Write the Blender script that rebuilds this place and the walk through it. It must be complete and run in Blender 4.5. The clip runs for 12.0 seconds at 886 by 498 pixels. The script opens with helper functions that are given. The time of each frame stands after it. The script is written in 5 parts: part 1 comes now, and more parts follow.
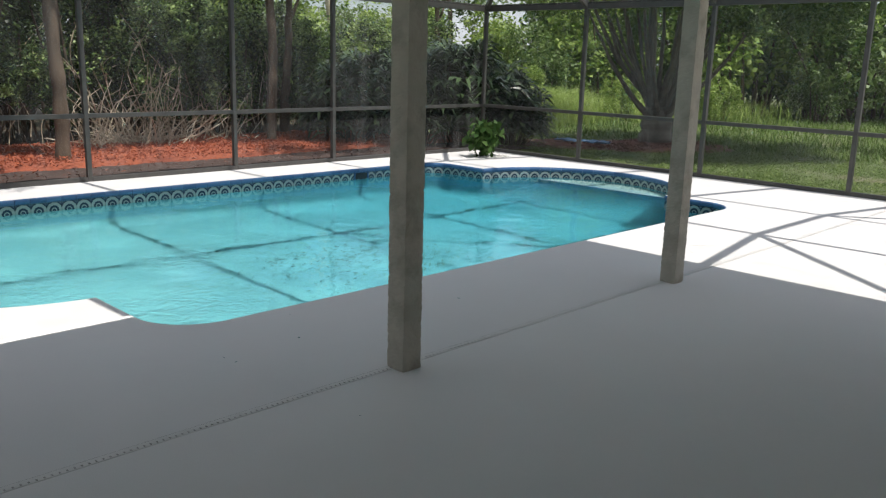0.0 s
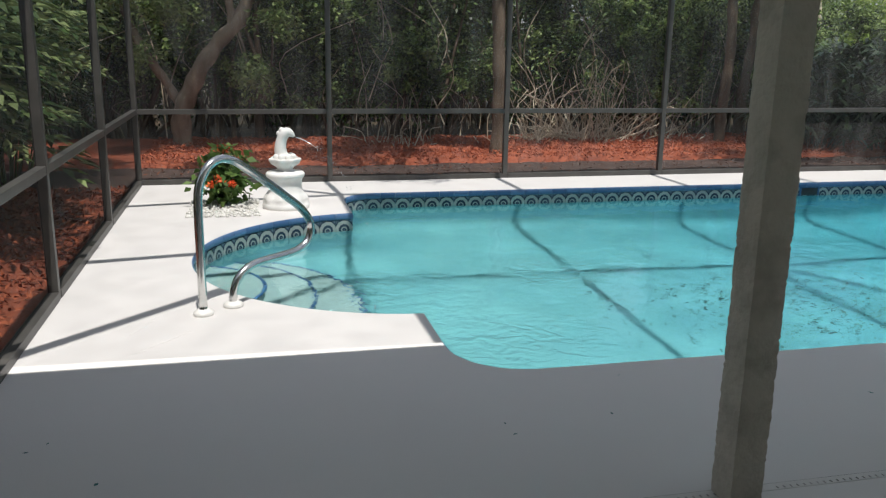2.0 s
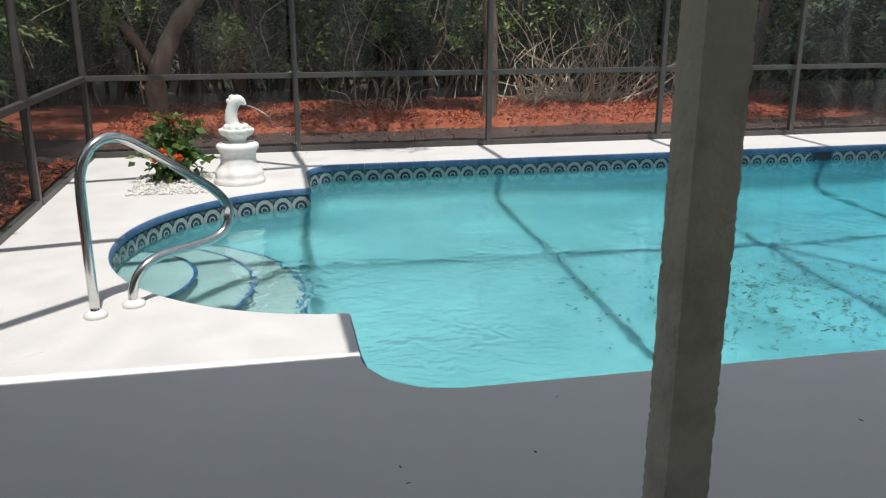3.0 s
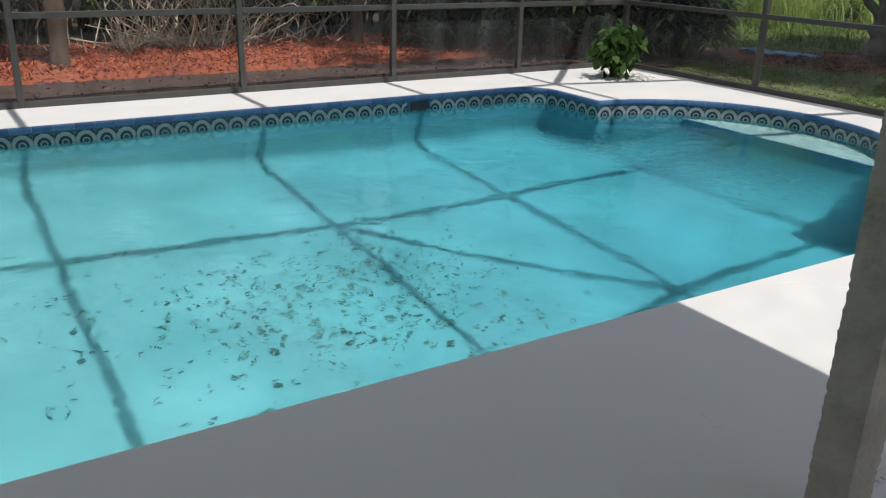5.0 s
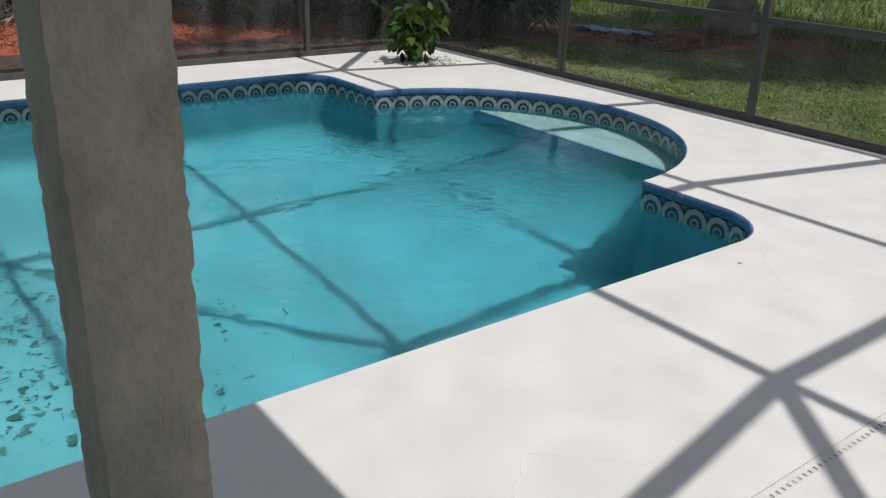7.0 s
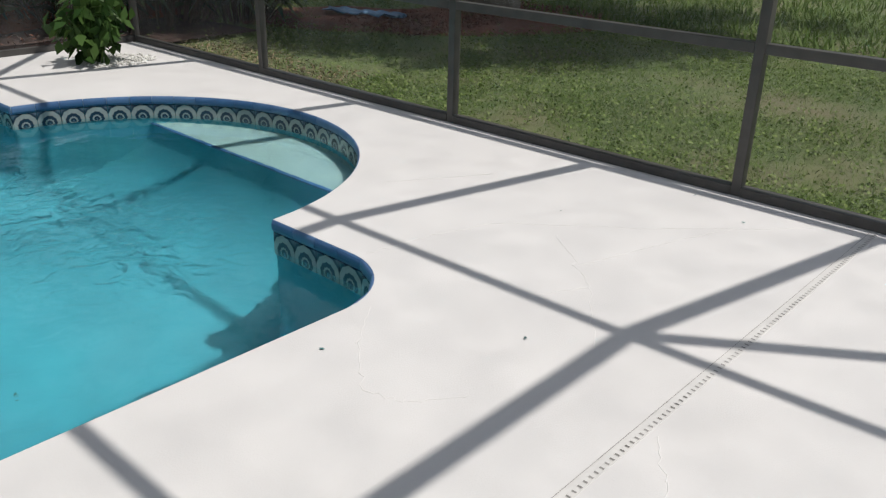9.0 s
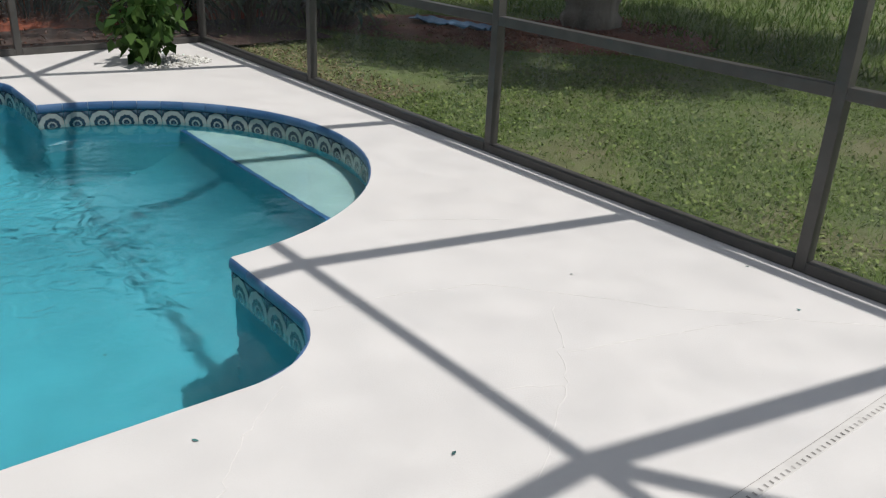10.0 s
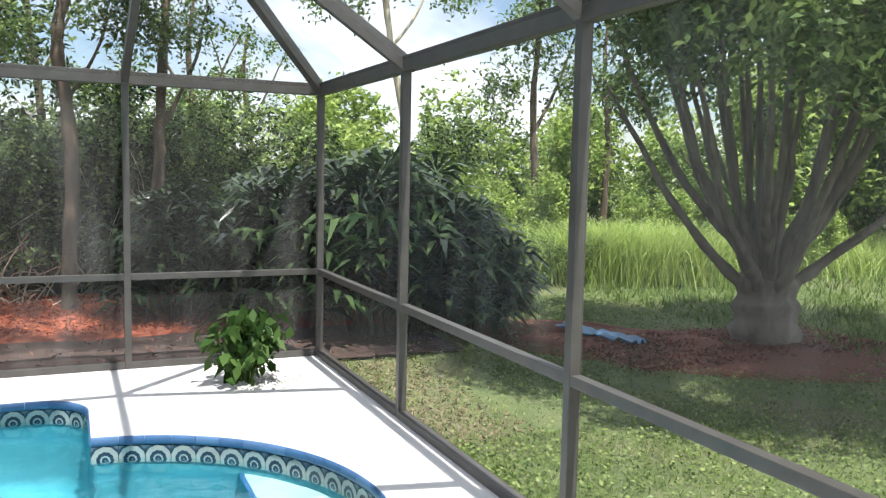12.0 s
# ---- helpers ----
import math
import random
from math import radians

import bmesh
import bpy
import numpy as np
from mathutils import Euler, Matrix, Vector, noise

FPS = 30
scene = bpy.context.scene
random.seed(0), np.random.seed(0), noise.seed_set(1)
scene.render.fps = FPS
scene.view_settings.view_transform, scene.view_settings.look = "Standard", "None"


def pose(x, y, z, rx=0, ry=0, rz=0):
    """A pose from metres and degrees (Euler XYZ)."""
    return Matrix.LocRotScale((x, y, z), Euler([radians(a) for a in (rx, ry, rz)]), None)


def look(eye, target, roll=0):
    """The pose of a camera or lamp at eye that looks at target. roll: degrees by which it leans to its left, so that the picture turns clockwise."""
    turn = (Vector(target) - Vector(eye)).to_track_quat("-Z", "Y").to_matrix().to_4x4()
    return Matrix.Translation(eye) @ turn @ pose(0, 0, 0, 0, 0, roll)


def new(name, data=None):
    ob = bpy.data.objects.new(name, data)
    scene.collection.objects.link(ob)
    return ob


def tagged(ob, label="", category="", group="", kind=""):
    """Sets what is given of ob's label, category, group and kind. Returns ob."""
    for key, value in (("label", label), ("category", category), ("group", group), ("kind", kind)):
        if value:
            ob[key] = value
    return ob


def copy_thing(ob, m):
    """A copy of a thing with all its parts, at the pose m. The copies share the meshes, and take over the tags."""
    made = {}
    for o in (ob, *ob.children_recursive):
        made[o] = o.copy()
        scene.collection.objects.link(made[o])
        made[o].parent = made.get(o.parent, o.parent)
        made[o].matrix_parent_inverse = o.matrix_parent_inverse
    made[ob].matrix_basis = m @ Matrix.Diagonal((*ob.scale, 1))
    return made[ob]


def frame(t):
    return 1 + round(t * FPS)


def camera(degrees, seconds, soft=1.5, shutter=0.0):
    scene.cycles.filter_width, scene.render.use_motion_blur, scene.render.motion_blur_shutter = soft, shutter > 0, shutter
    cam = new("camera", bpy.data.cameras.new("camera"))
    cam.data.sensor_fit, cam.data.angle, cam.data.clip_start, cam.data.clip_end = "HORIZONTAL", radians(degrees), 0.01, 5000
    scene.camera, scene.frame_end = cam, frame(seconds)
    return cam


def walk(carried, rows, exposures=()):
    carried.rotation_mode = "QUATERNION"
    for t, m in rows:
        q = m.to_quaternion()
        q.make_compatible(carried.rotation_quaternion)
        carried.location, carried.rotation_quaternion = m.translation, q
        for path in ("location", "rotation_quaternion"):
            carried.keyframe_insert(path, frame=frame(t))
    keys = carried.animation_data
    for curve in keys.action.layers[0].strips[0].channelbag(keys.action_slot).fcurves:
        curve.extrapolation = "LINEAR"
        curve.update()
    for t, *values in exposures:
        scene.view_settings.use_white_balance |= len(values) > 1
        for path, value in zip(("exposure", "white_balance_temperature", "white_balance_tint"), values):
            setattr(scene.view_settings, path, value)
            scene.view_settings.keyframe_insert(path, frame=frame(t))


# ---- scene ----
cam = camera(56.1, 12.0, soft=1.25)
PATH = [
    (0, (-0.336, 0.447, 1.459), (1.053, 1.816, 1.016), 1.6),
    (0.5, (-0.016, 0.54, 1.455), (1.11, 2.128, 0.995), 0.7),
    (1, (0.296, 0.625, 1.462), (1.102, 2.391, 0.98), 1.3),
    (1.5, (0.497, 0.839, 1.45), (1.073, 2.691, 0.96), 1.1),
    (2, (0.739, 1.061, 1.437), (1.183, 2.952, 0.96), 0.9),
    (2.5, (1.029, 1.287, 1.45), (1.371, 3.191, 0.943), 1.3),
    (3, (1.335, 1.595, 1.428), (1.718, 3.473, 0.857), 0.0),
    (3.5, (1.727, 1.802, 1.415), (2.32, 3.604, 0.782), 0.1),
    (3.7, (1.899, 1.883, 1.421), (2.563, 3.656, 0.778), 0.4),
    (5.5, (3.329, 2.314, 1.386), (4.381, 3.853, 0.662), 1.6),
    (6, (3.751, 2.353, 1.382), (4.848, 3.849, 0.635), 1.8),
    (6.5, (4.168, 2.367, 1.389), (5.291, 3.84, 0.634), 2.0),
    (8.3, (5.548, 2.487, 1.44), (6.75, 3.89, 0.673), 1.0),
    (8.5, (5.717, 2.46, 1.389), (6.986, 3.802, 0.622), 1.4),
    (9, (6.156, 2.401, 1.413), (7.523, 3.622, 0.612), 1.4),
    (9.5, (6.616, 2.433, 1.387), (7.984, 3.666, 0.608), 1.1),
    (10, (7.008, 2.473, 1.371), (8.173, 3.893, 0.581), 2.7),
    (10.5, (7.341, 2.528, 1.427), (8.262, 4.15, 0.703), 3.0),
    (11, (7.684, 2.629, 1.476), (8.604, 4.33, 0.966), 2.6),
    (11.5, (7.999, 2.76, 1.554), (8.947, 4.497, 1.267), 2.1),
    (12, (8.183, 2.922, 1.621), (8.998, 4.74, 1.437), 1.2),
]


EXPOSE = [(t, stops, 6350, 10) for t, stops in ((0.0, 0.66), (1.0, 0.52), (1.5, 0.36), (2.5, 0.45), (3.5, 0.42), (5.5, 0.24), (6.5, 0.08), (9.5, 0.12), (10.2, 0.12), (10.8, 0.38), (11.5, 1.0), (12.0, 1.5))]
walk(cam, [(t, look(eye, target, roll)) for t, eye, target, roll in PATH], EXPOSE)

# ---- world and sun ----
SUN_TO = Vector((0.05, -0.350, 1.0)).normalized()
sky = bpy.data.worlds.new("sky")
scene.world = sky
sky.use_nodes = True
nt = sky.node_tree
nt.nodes.clear()
w_out = nt.nodes.new("ShaderNodeOutputWorld")
w_bg = nt.nodes.new("ShaderNodeBackground")
w_sky = nt.nodes.new("ShaderNodeTexSky")
w_sky.sky_type = 'NISHITA'
w_sky.sun_disc = False
w_sky.sun_elevation = radians(71)
w_sky.sun_rotation = radians(172)
w_co = nt.nodes.new("ShaderNodeTexCoord")
w_map = nt.nodes.new("ShaderNodeMapping")
w_map.inputs["Scale"].default_value = (1, 1, 2.2)
w_noise = nt.nodes.new("ShaderNodeTexNoise")
w_noise.inputs["Scale"].default_value = 2.6
w_noise.inputs["Detail"].default_value = 7
w_ramp = nt.nodes.new("ShaderNodeValToRGB")
w_ramp.color_ramp.elements[0].position = 0.385
w_ramp.color_ramp.elements[1].position = 0.575
w_mix = nt.nodes.new("ShaderNodeMix")
w_mix.data_type = 'RGBA'
w_mix.inputs["B"].default_value = (8.2, 8.5, 9.0, 1)
nt.links.new(w_co.outputs["Generated"], w_map.inputs["Vector"])
nt.links.new(w_map.outputs["Vector"], w_noise.inputs["Vector"])
nt.links.new(w_noise.outputs["Fac"], w_ramp.inputs["Fac"])
nt.links.new(w_ramp.outputs["Color"], w_mix.inputs["Factor"])
nt.links.new(w_sky.outputs["Color"], w_mix.inputs["A"])
nt.links.new(w_mix.outputs["Result"], w_bg.inputs["Color"])
nt.links.new(w_bg.outputs["Background"], w_out.inputs["Surface"])
w_bg.inputs["Strength"].default_value = 0.095

sun_data = bpy.data.lights.new("sun", 'SUN')
sun_data.energy = 5.0
sun_data.angle = radians(0.6)
sun_data.color = (1.0, 0.95, 0.88)
sun = new("sun", sun_data)
sun.rotation_mode = 'QUATERNION'
sun.rotation_quaternion = SUN_TO.to_track_quat('Z', 'Y')


WATER_Z = -0.142


# ---- materials ----
def material(name, a, b, scale=6.0, rough=0.7, bump=0.0, bump_scale=60.0, metal=0.0, stain=None, stain_scale=0.8,
             island=False, per_object=False, stretch=(1, 1, 1), specular=0.5, translucent=0.0):
    """Two-scale mottled surface from colour a to b, with optional stains, relief and random value per piece."""
    m = bpy.data.materials.new(name)
    m.use_nodes = True
    t = m.node_tree
    bs = t.nodes["Principled BSDF"]
    co = t.nodes.new("ShaderNodeTexCoord")
    mp = t.nodes.new("ShaderNodeMapping")
    mp.inputs["Scale"].default_value = stretch
    t.links.new(co.outputs["Object"], mp.inputs["Vector"])
    n = t.nodes.new("ShaderNodeTexNoise")
    n.inputs["Scale"].default_value, n.inputs["Detail"].default_value = scale, 8
    t.links.new(mp.outputs["Vector"], n.inputs["Vector"])
    r = t.nodes.new("ShaderNodeValToRGB")
    r.color_ramp.elements[0].position, r.color_ramp.elements[1].position = 0.3, 0.7
    r.color_ramp.elements[0].color, r.color_ramp.elements[1].color = (*a, 1), (*b, 1)
    src = n.outputs["Fac"]
    if island or per_object:
        g = t.nodes.new("ShaderNodeNewGeometry" if island else "ShaderNodeObjectInfo")
        ad = t.nodes.new("ShaderNodeMath")
        ad.operation = 'MULTIPLY_ADD'
        ad.inputs[1].default_value = 0.7
        sub = t.nodes.new("ShaderNodeMath")
        sub.operation = 'SUBTRACT'
        sub.inputs[1].default_value = 0.35
        t.links.new(g.outputs["Random Per Island" if island else "Random"], ad.inputs[0])
        t.links.new(src, ad.inputs[2])
        t.links.new(ad.outputs[0], sub.inputs[0])
        src = sub.outputs[0]
    t.links.new(src, r.inputs["Fac"])
    col = r.outputs["Color"]
    if stain:
        n2 = t.nodes.new("ShaderNodeTexNoise")
        n2.inputs["Scale"].default_value, n2.inputs["Detail"].default_value = stain_scale, 5
        t.links.new(mp.outputs["Vector"], n2.inputs["Vector"])
        r2 = t.nodes.new("ShaderNodeValToRGB")
        r2.color_ramp.elements[0].position, r2.color_ramp.elements[1].position = 0.48, 0.75
        mx = t.nodes.new("ShaderNodeMix")
        mx.data_type = 'RGBA'
        mx.inputs["B"].default_value = (*stain, 1)
        t.links.new(n2.outputs["Fac"], r2.inputs["Fac"])
        t.links.new(r2.outputs["Color"], mx.inputs["Factor"])
        t.links.new(col, mx.inputs["A"])
        col = mx.outputs["Result"]
    t.links.new(col, bs.inputs["Base Color"])
    bs.inputs["Roughness"].default_value = rough
    bs.inputs["Metallic"].default_value = metal
    bs.inputs["Specular IOR Level"].default_value = specular
    if bump:
        n3 = t.nodes.new("ShaderNodeTexNoise")
        n3.inputs["Scale"].default_value, n3.inputs["Detail"].default_value = bump_scale, 4
        t.links.new(mp.outputs["Vector"], n3.inputs["Vector"])
        bp = t.nodes.new("ShaderNodeBump")
        bp.inputs["Strength"].default_value, bp.inputs["Distance"].default_value = bump, 0.01
        t.links.new(n3.outputs["Fac"], bp.inputs["Height"])
        t.links.new(bp.outputs["Normal"], bs.inputs["Normal"])
    if translucent:
        tr = t.nodes.new("ShaderNodeBsdfTranslucent")
        ms = t.nodes.new("ShaderNodeMixShader")
        ms.inputs[0].default_value = translucent
        t.links.new(col, tr.inputs["Color"])
        t.links.new(bs.outputs["BSDF"], ms.inputs[1])
        t.links.new(tr.outputs["BSDF"], ms.inputs[2])
        t.links.new(ms.outputs["Shader"], t.nodes["Material Output"].inputs["Surface"])
    return m


def screen_material(name, opacity, grey, dust_haze=0.17):
    """Woven insect screen seen from afar: part open, part grey thread."""
    m = bpy.data.materials.new(name)
    m.use_nodes = True
    t = m.node_tree
    t.nodes.remove(t.nodes["Principled BSDF"])
    tr, df, ms = t.nodes.new("ShaderNodeBsdfTransparent"), t.nodes.new("ShaderNodeBsdfDiffuse"), t.nodes.new("ShaderNodeMixShader")
    df.inputs["Color"].default_value = (*grey, 1)
    co = t.nodes.new("ShaderNodeTexCoord")
    mp = t.nodes.new("ShaderNodeMapping")
    mp.inputs["Scale"].default_value = (3.0, 3.0, 0.7)
    n = t.nodes.new("ShaderNodeTexNoise")
    n.inputs["Scale"].default_value, n.inputs["Detail"].default_value = 1.6, 5
    r = t.nodes.new("ShaderNodeMapRange")
    r.inputs["From Min"].default_value, r.inputs["From Max"].default_value = 0.35, 0.7
    r.inputs["To Min"].default_value, r.inputs["To Max"].default_value = opacity - 0.04, opacity + 0.06
    t.links.new(co.outputs["Object"], mp.inputs["Vector"])
    t.links.new(mp.outputs["Vector"], n.inputs["Vector"])
    t.links.new(n.outputs["Fac"], r.inputs["Value"])
    t.links.new(r.outputs["Result"], ms.inputs[0])
    # Streaked pale dust; the haze of sun on it is in the colour.
    haze_noise = t.nodes.new("ShaderNodeTexNoise")
    haze_noise.inputs["Scale"].default_value, haze_noise.inputs["Detail"].default_value = 2.3, 6
    dm = t.nodes.new("ShaderNodeMapping")
    dm.inputs["Scale"].default_value = (2.2, 2.2, 0.35)
    dr = t.nodes.new("ShaderNodeValToRGB")
    dr.color_ramp.elements[0].position, dr.color_ramp.elements[1].position = 0.45, 0.78
    dr.color_ramp.elements[0].color, dr.color_ramp.elements[1].color = (*grey, 1), (dust_haze, dust_haze, dust_haze * 0.98, 1)
    t.links.new(co.outputs["Object"], dm.inputs["Vector"])
    t.links.new(dm.outputs["Vector"], haze_noise.inputs["Vector"])
    t.links.new(haze_noise.outputs["Fac"], dr.inputs["Fac"])
    t.links.new(dr.outputs["Color"], df.inputs["Color"])
    t.links.new(tr.outputs["BSDF"], ms.inputs[1])
    t.links.new(df.outputs["BSDF"], ms.inputs[2])
    t.links.new(ms.outputs["Shader"], t.nodes["Material Output"].inputs["Surface"])
    return m


def water_material():
    m = bpy.data.materials.new("pool_water")
    m.use_nodes = True
    t = m.node_tree
    t.nodes.remove(t.nodes["Principled BSDF"])
    g = t.nodes.new("ShaderNodeBsdfGlass")
    g.inputs["IOR"].default_value = 1.33
    g.inputs["Roughness"].default_value = 0.0
    g.inputs["Color"].default_value = (0.80, 0.985, 1.0, 1)
    co = t.nodes.new("ShaderNodeTexCoord")
    n1, n2 = t.nodes.new("ShaderNodeTexNoise"), t.nodes.new("ShaderNodeTexNoise")
    n1.inputs["Scale"].default_value, n1.inputs["Detail"].default_value, n1.inputs["Distortion"].default_value = 2.2, 2, 0.6
    n2.inputs["Scale"].default_value, n2.inputs["Detail"].default_value, n2.inputs["Distortion"].default_value = 9.0, 2, 1.0
    ad = t.nodes.new("ShaderNodeMath")
    ad.operation = 'MULTIPLY_ADD'
    ad.inputs[1].default_value = 0.22
    amp = None
    for cx, cy, reach, force in ((7.75, 5.9, 1.0, 1.0), (7.6, 6.8, 0.8, 0.7), (2.05, 5.1, 0.9, 1.0), (1.65, 6.2, 0.8, 0.7), (2.77, 6.5, 0.6, 0.6), (7.3, 7.4, 0.6, 0.5)):
        far = t.nodes.new("ShaderNodeVectorMath")
        far.operation = 'DISTANCE'
        far.inputs[1].default_value = (cx, cy, WATER_Z)
        fall = t.nodes.new("ShaderNodeMapRange")
        fall.interpolation_type = 'SMOOTHSTEP'
        fall.inputs["From Min"].default_value, fall.inputs["From Max"].default_value = 0.1, reach
        fall.inputs["To Min"].default_value, fall.inputs["To Max"].default_value = force, 0.0
        t.links.new(co.outputs["Object"], far.inputs[0])
        t.links.new(far.outputs["Value"], fall.inputs["Value"])
        if amp is None:
            amp = fall.outputs["Result"]
        else:
            both = t.nodes.new("ShaderNodeMath")
            both.operation = 'ADD'
            t.links.new(amp, both.inputs[0])
            t.links.new(fall.outputs["Result"], both.inputs[1])
            amp = both.outputs[0]
    n3 = t.nodes.new("ShaderNodeTexNoise")
    n3.inputs["Scale"].default_value, n3.inputs["Detail"].default_value, n3.inputs["Distortion"].default_value = 8.5, 1.5, 1.2
    lively = t.nodes.new("ShaderNodeMath")
    lively.operation = 'MULTIPLY_ADD'
    boost = t.nodes.new("ShaderNodeMath")
    boost.operation = 'MULTIPLY'
    boost.inputs[1].default_value = 2.4
    bp = t.nodes.new("ShaderNodeBump")
    bp.inputs["Strength"].default_value, bp.inputs["Distance"].default_value = 0.32, 0.035
    t.links.new(co.outputs["Object"], n1.inputs["Vector"])
    t.links.new(co.outputs["Object"], n2.inputs["Vector"])
    t.links.new(co.outputs["Object"], n3.inputs["Vector"])
    t.links.new(n2.outputs["Fac"], ad.inputs[0])
    t.links.new(n1.outputs["Fac"], ad.inputs[2])
    t.links.new(amp, boost.inputs[0])
    t.links.new(boost.outputs[0], lively.inputs[0])
    t.links.new(n3.outputs["Fac"], lively.inputs[1])
    t.links.new(ad.outputs[0], lively.inputs[2])
    t.links.new(lively.outputs[0], bp.inputs["Height"])
    t.links.new(bp.outputs["Normal"], g.inputs["Normal"])
    t.links.new(g.outputs["BSDF"], t.nodes["Material Output"].inputs["Surface"])
    return m


def tile_material():
    """Glazed waterline tile: cream ground with dark blue nested arches over a small bloom."""
    m = bpy.data.materials.new("waterline_tile")
    m.use_nodes = True
    t = m.node_tree
    bs = t.nodes["Principled BSDF"]
    co = t.nodes.new("ShaderNodeTexCoord")
    sx = t.nodes.new("ShaderNodeSeparateXYZ")
    t.links.new(co.outputs["Object"], sx.inputs[0])

    def mth(op, a, b=None):
        q = t.nodes.new("ShaderNodeMath")
        q.operation = op
        for i, v in enumerate((a, b)):
            if v is None:
                continue
            if isinstance(v, (int, float)):
                q.inputs[i].default_value = v
            else:
                t.links.new(v, q.inputs[i])
        return q.outputs[0]
    x, z = mth('ABSOLUTE', sx.outputs["X"]), mth('ADD', sx.outputs["Z"], 0.012)
    up = mth('MULTIPLY', mth('ADD', mth('MAXIMUM', z, 0.0), mth('MINIMUM', mth('ADD', z, 0.03), 0.0)), 0.92)
    d = mth('SQRT', mth('ADD', mth('POWER', x, 2), mth('POWER', mth('ABSOLUTE', up), 2)))
    ang = mth('ARCTAN2', up, sx.outputs["X"])
    wave = mth('MULTIPLY', mth('ABSOLUTE', mth('SINE', mth('MULTIPLY', ang, 5.5))), 0.0035)
    dd = mth('ADD', d, wave)
    r = t.nodes.new("ShaderNodeValToRGB")
    r.color_ramp.interpolation = 'LINEAR'
    cream, navy, mid = (0.38, 0.405, 0.385, 1), (0.020, 0.042, 0.075, 1), (0.13, 0.18, 0.24, 1)
    grey = (0.36, 0.38, 0.37, 1)
    stops = [(0.0, mid), (0.05, mid), (0.09, navy), (0.20, navy), (0.23, grey), (0.29, grey), (0.33, navy), (0.50, navy), (0.54, cream), (0.79, cream), (0.83, navy), (0.90, navy), (1.0, mid)]
    el = r.color_ramp.elements
    el[0].position, el[0].color = stops[0]
    el[1].position, el[1].color = stops[-1]
    for p, c in stops[1:-1]:
        e = el.new(p)
        e.color = c
    t.links.new(mth('MULTIPLY', dd, 10.0), r.inputs["Fac"])
    n = t.nodes.new("ShaderNodeTexNoise")
    n.inputs["Scale"].default_value = 40
    mx = t.nodes.new("ShaderNodeMix")
    mx.data_type, mx.blend_type = 'RGBA', 'MULTIPLY'
    mx.inputs["Factor"].default_value = 0.35
    t.links.new(co.outputs["Object"], n.inputs["Vector"])
    t.links.new(r.outputs["Color"], mx.inputs["A"])
    t.links.new(n.outputs["Fac"], mx.inputs["B"])
    t.links.new(mx.outputs["Result"], bs.inputs["Base Color"])
    bs.inputs["Roughness"].default_value = 0.18
    return m


M_DECK = material("painted_deck", (0.637, 0.618, 0.602), (0.652, 0.633, 0.617), 2.5, 0.75, 0.12, 160, stain=(0.640, 0.617, 0.597), stain_scale=0.5)
M_JOINT = material("deck_patch_line", (0.70, 0.68, 0.66), (0.76, 0.74, 0.72), 20, 0.6)
M_DRAIN = material("drain_plastic", (0.60, 0.58, 0.555), (0.66, 0.64, 0.615), 20, 0.6, 0.2, 80)
M_SLOT = material("drain_slot_dark", (0.14, 0.135, 0.125), (0.44, 0.42, 0.40), 9, 0.9)
M_COPING = material("blue_coping_tile", (0.050, 0.118, 0.25), (0.088, 0.168, 0.315), 14, 0.32, 0.05, 40, per_object=True)
M_TILE = tile_material()
M_PLASTER = material("pool_plaster", (0.115, 0.285, 0.305), (0.168, 0.392, 0.415), 1.3, 0.8, 0.1, 30, stain=(0.085, 0.245, 0.275), stain_scale=0.6)
def tint_for_depth(m, x0, x1, tone):
    """Tints a pool plaster darker and bluer towards the deep end: painted-in light loss."""
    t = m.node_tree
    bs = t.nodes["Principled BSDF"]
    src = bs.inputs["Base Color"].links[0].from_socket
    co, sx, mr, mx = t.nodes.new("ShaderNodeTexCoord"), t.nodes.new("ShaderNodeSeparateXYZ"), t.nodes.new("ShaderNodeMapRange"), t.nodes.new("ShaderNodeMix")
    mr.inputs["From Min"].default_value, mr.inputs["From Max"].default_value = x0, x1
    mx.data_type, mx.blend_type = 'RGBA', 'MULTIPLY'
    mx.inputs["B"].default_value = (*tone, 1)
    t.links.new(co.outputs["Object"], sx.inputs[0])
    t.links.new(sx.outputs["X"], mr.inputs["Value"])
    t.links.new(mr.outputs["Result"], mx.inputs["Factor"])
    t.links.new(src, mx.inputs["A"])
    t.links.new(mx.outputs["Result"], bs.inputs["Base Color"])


# Light that deeper water takes up is painted into the plaster here.
tint_for_depth(M_PLASTER, 2.4, 7.4, (0.35, 0.79, 0.92))
# Paler than the floor plaster: shallow water's lighter look is in the colour.
M_STEP = material("pool_step_plaster", (0.235, 0.305, 0.30), (0.29, 0.365, 0.355), 3.0, 0.8, 0.1, 30)
M_NAVY = material("step_edge_tile", (0.02, 0.07, 0.17), (0.04, 0.11, 0.24), 30, 0.3)
M_WATER = water_material()
M_FRAME = material("bronze_aluminium", (0.056, 0.054, 0.050), (0.080, 0.076, 0.070), 8, 0.42, 0.03, 90)
M_SCREEN = screen_material("insect_screen", 0.40, (0.060, 0.060, 0.062))
M_SCREEN_DENSE = screen_material("hazy_insect_screen", 0.34, (0.045, 0.045, 0.046), 0.14)
# Two corner panels with a brighter veil of sun haze in the colour.
M_SCREEN_STREAKED = screen_material("haze_streaked_screen", 0.37, (0.052, 0.052, 0.053), 0.18)
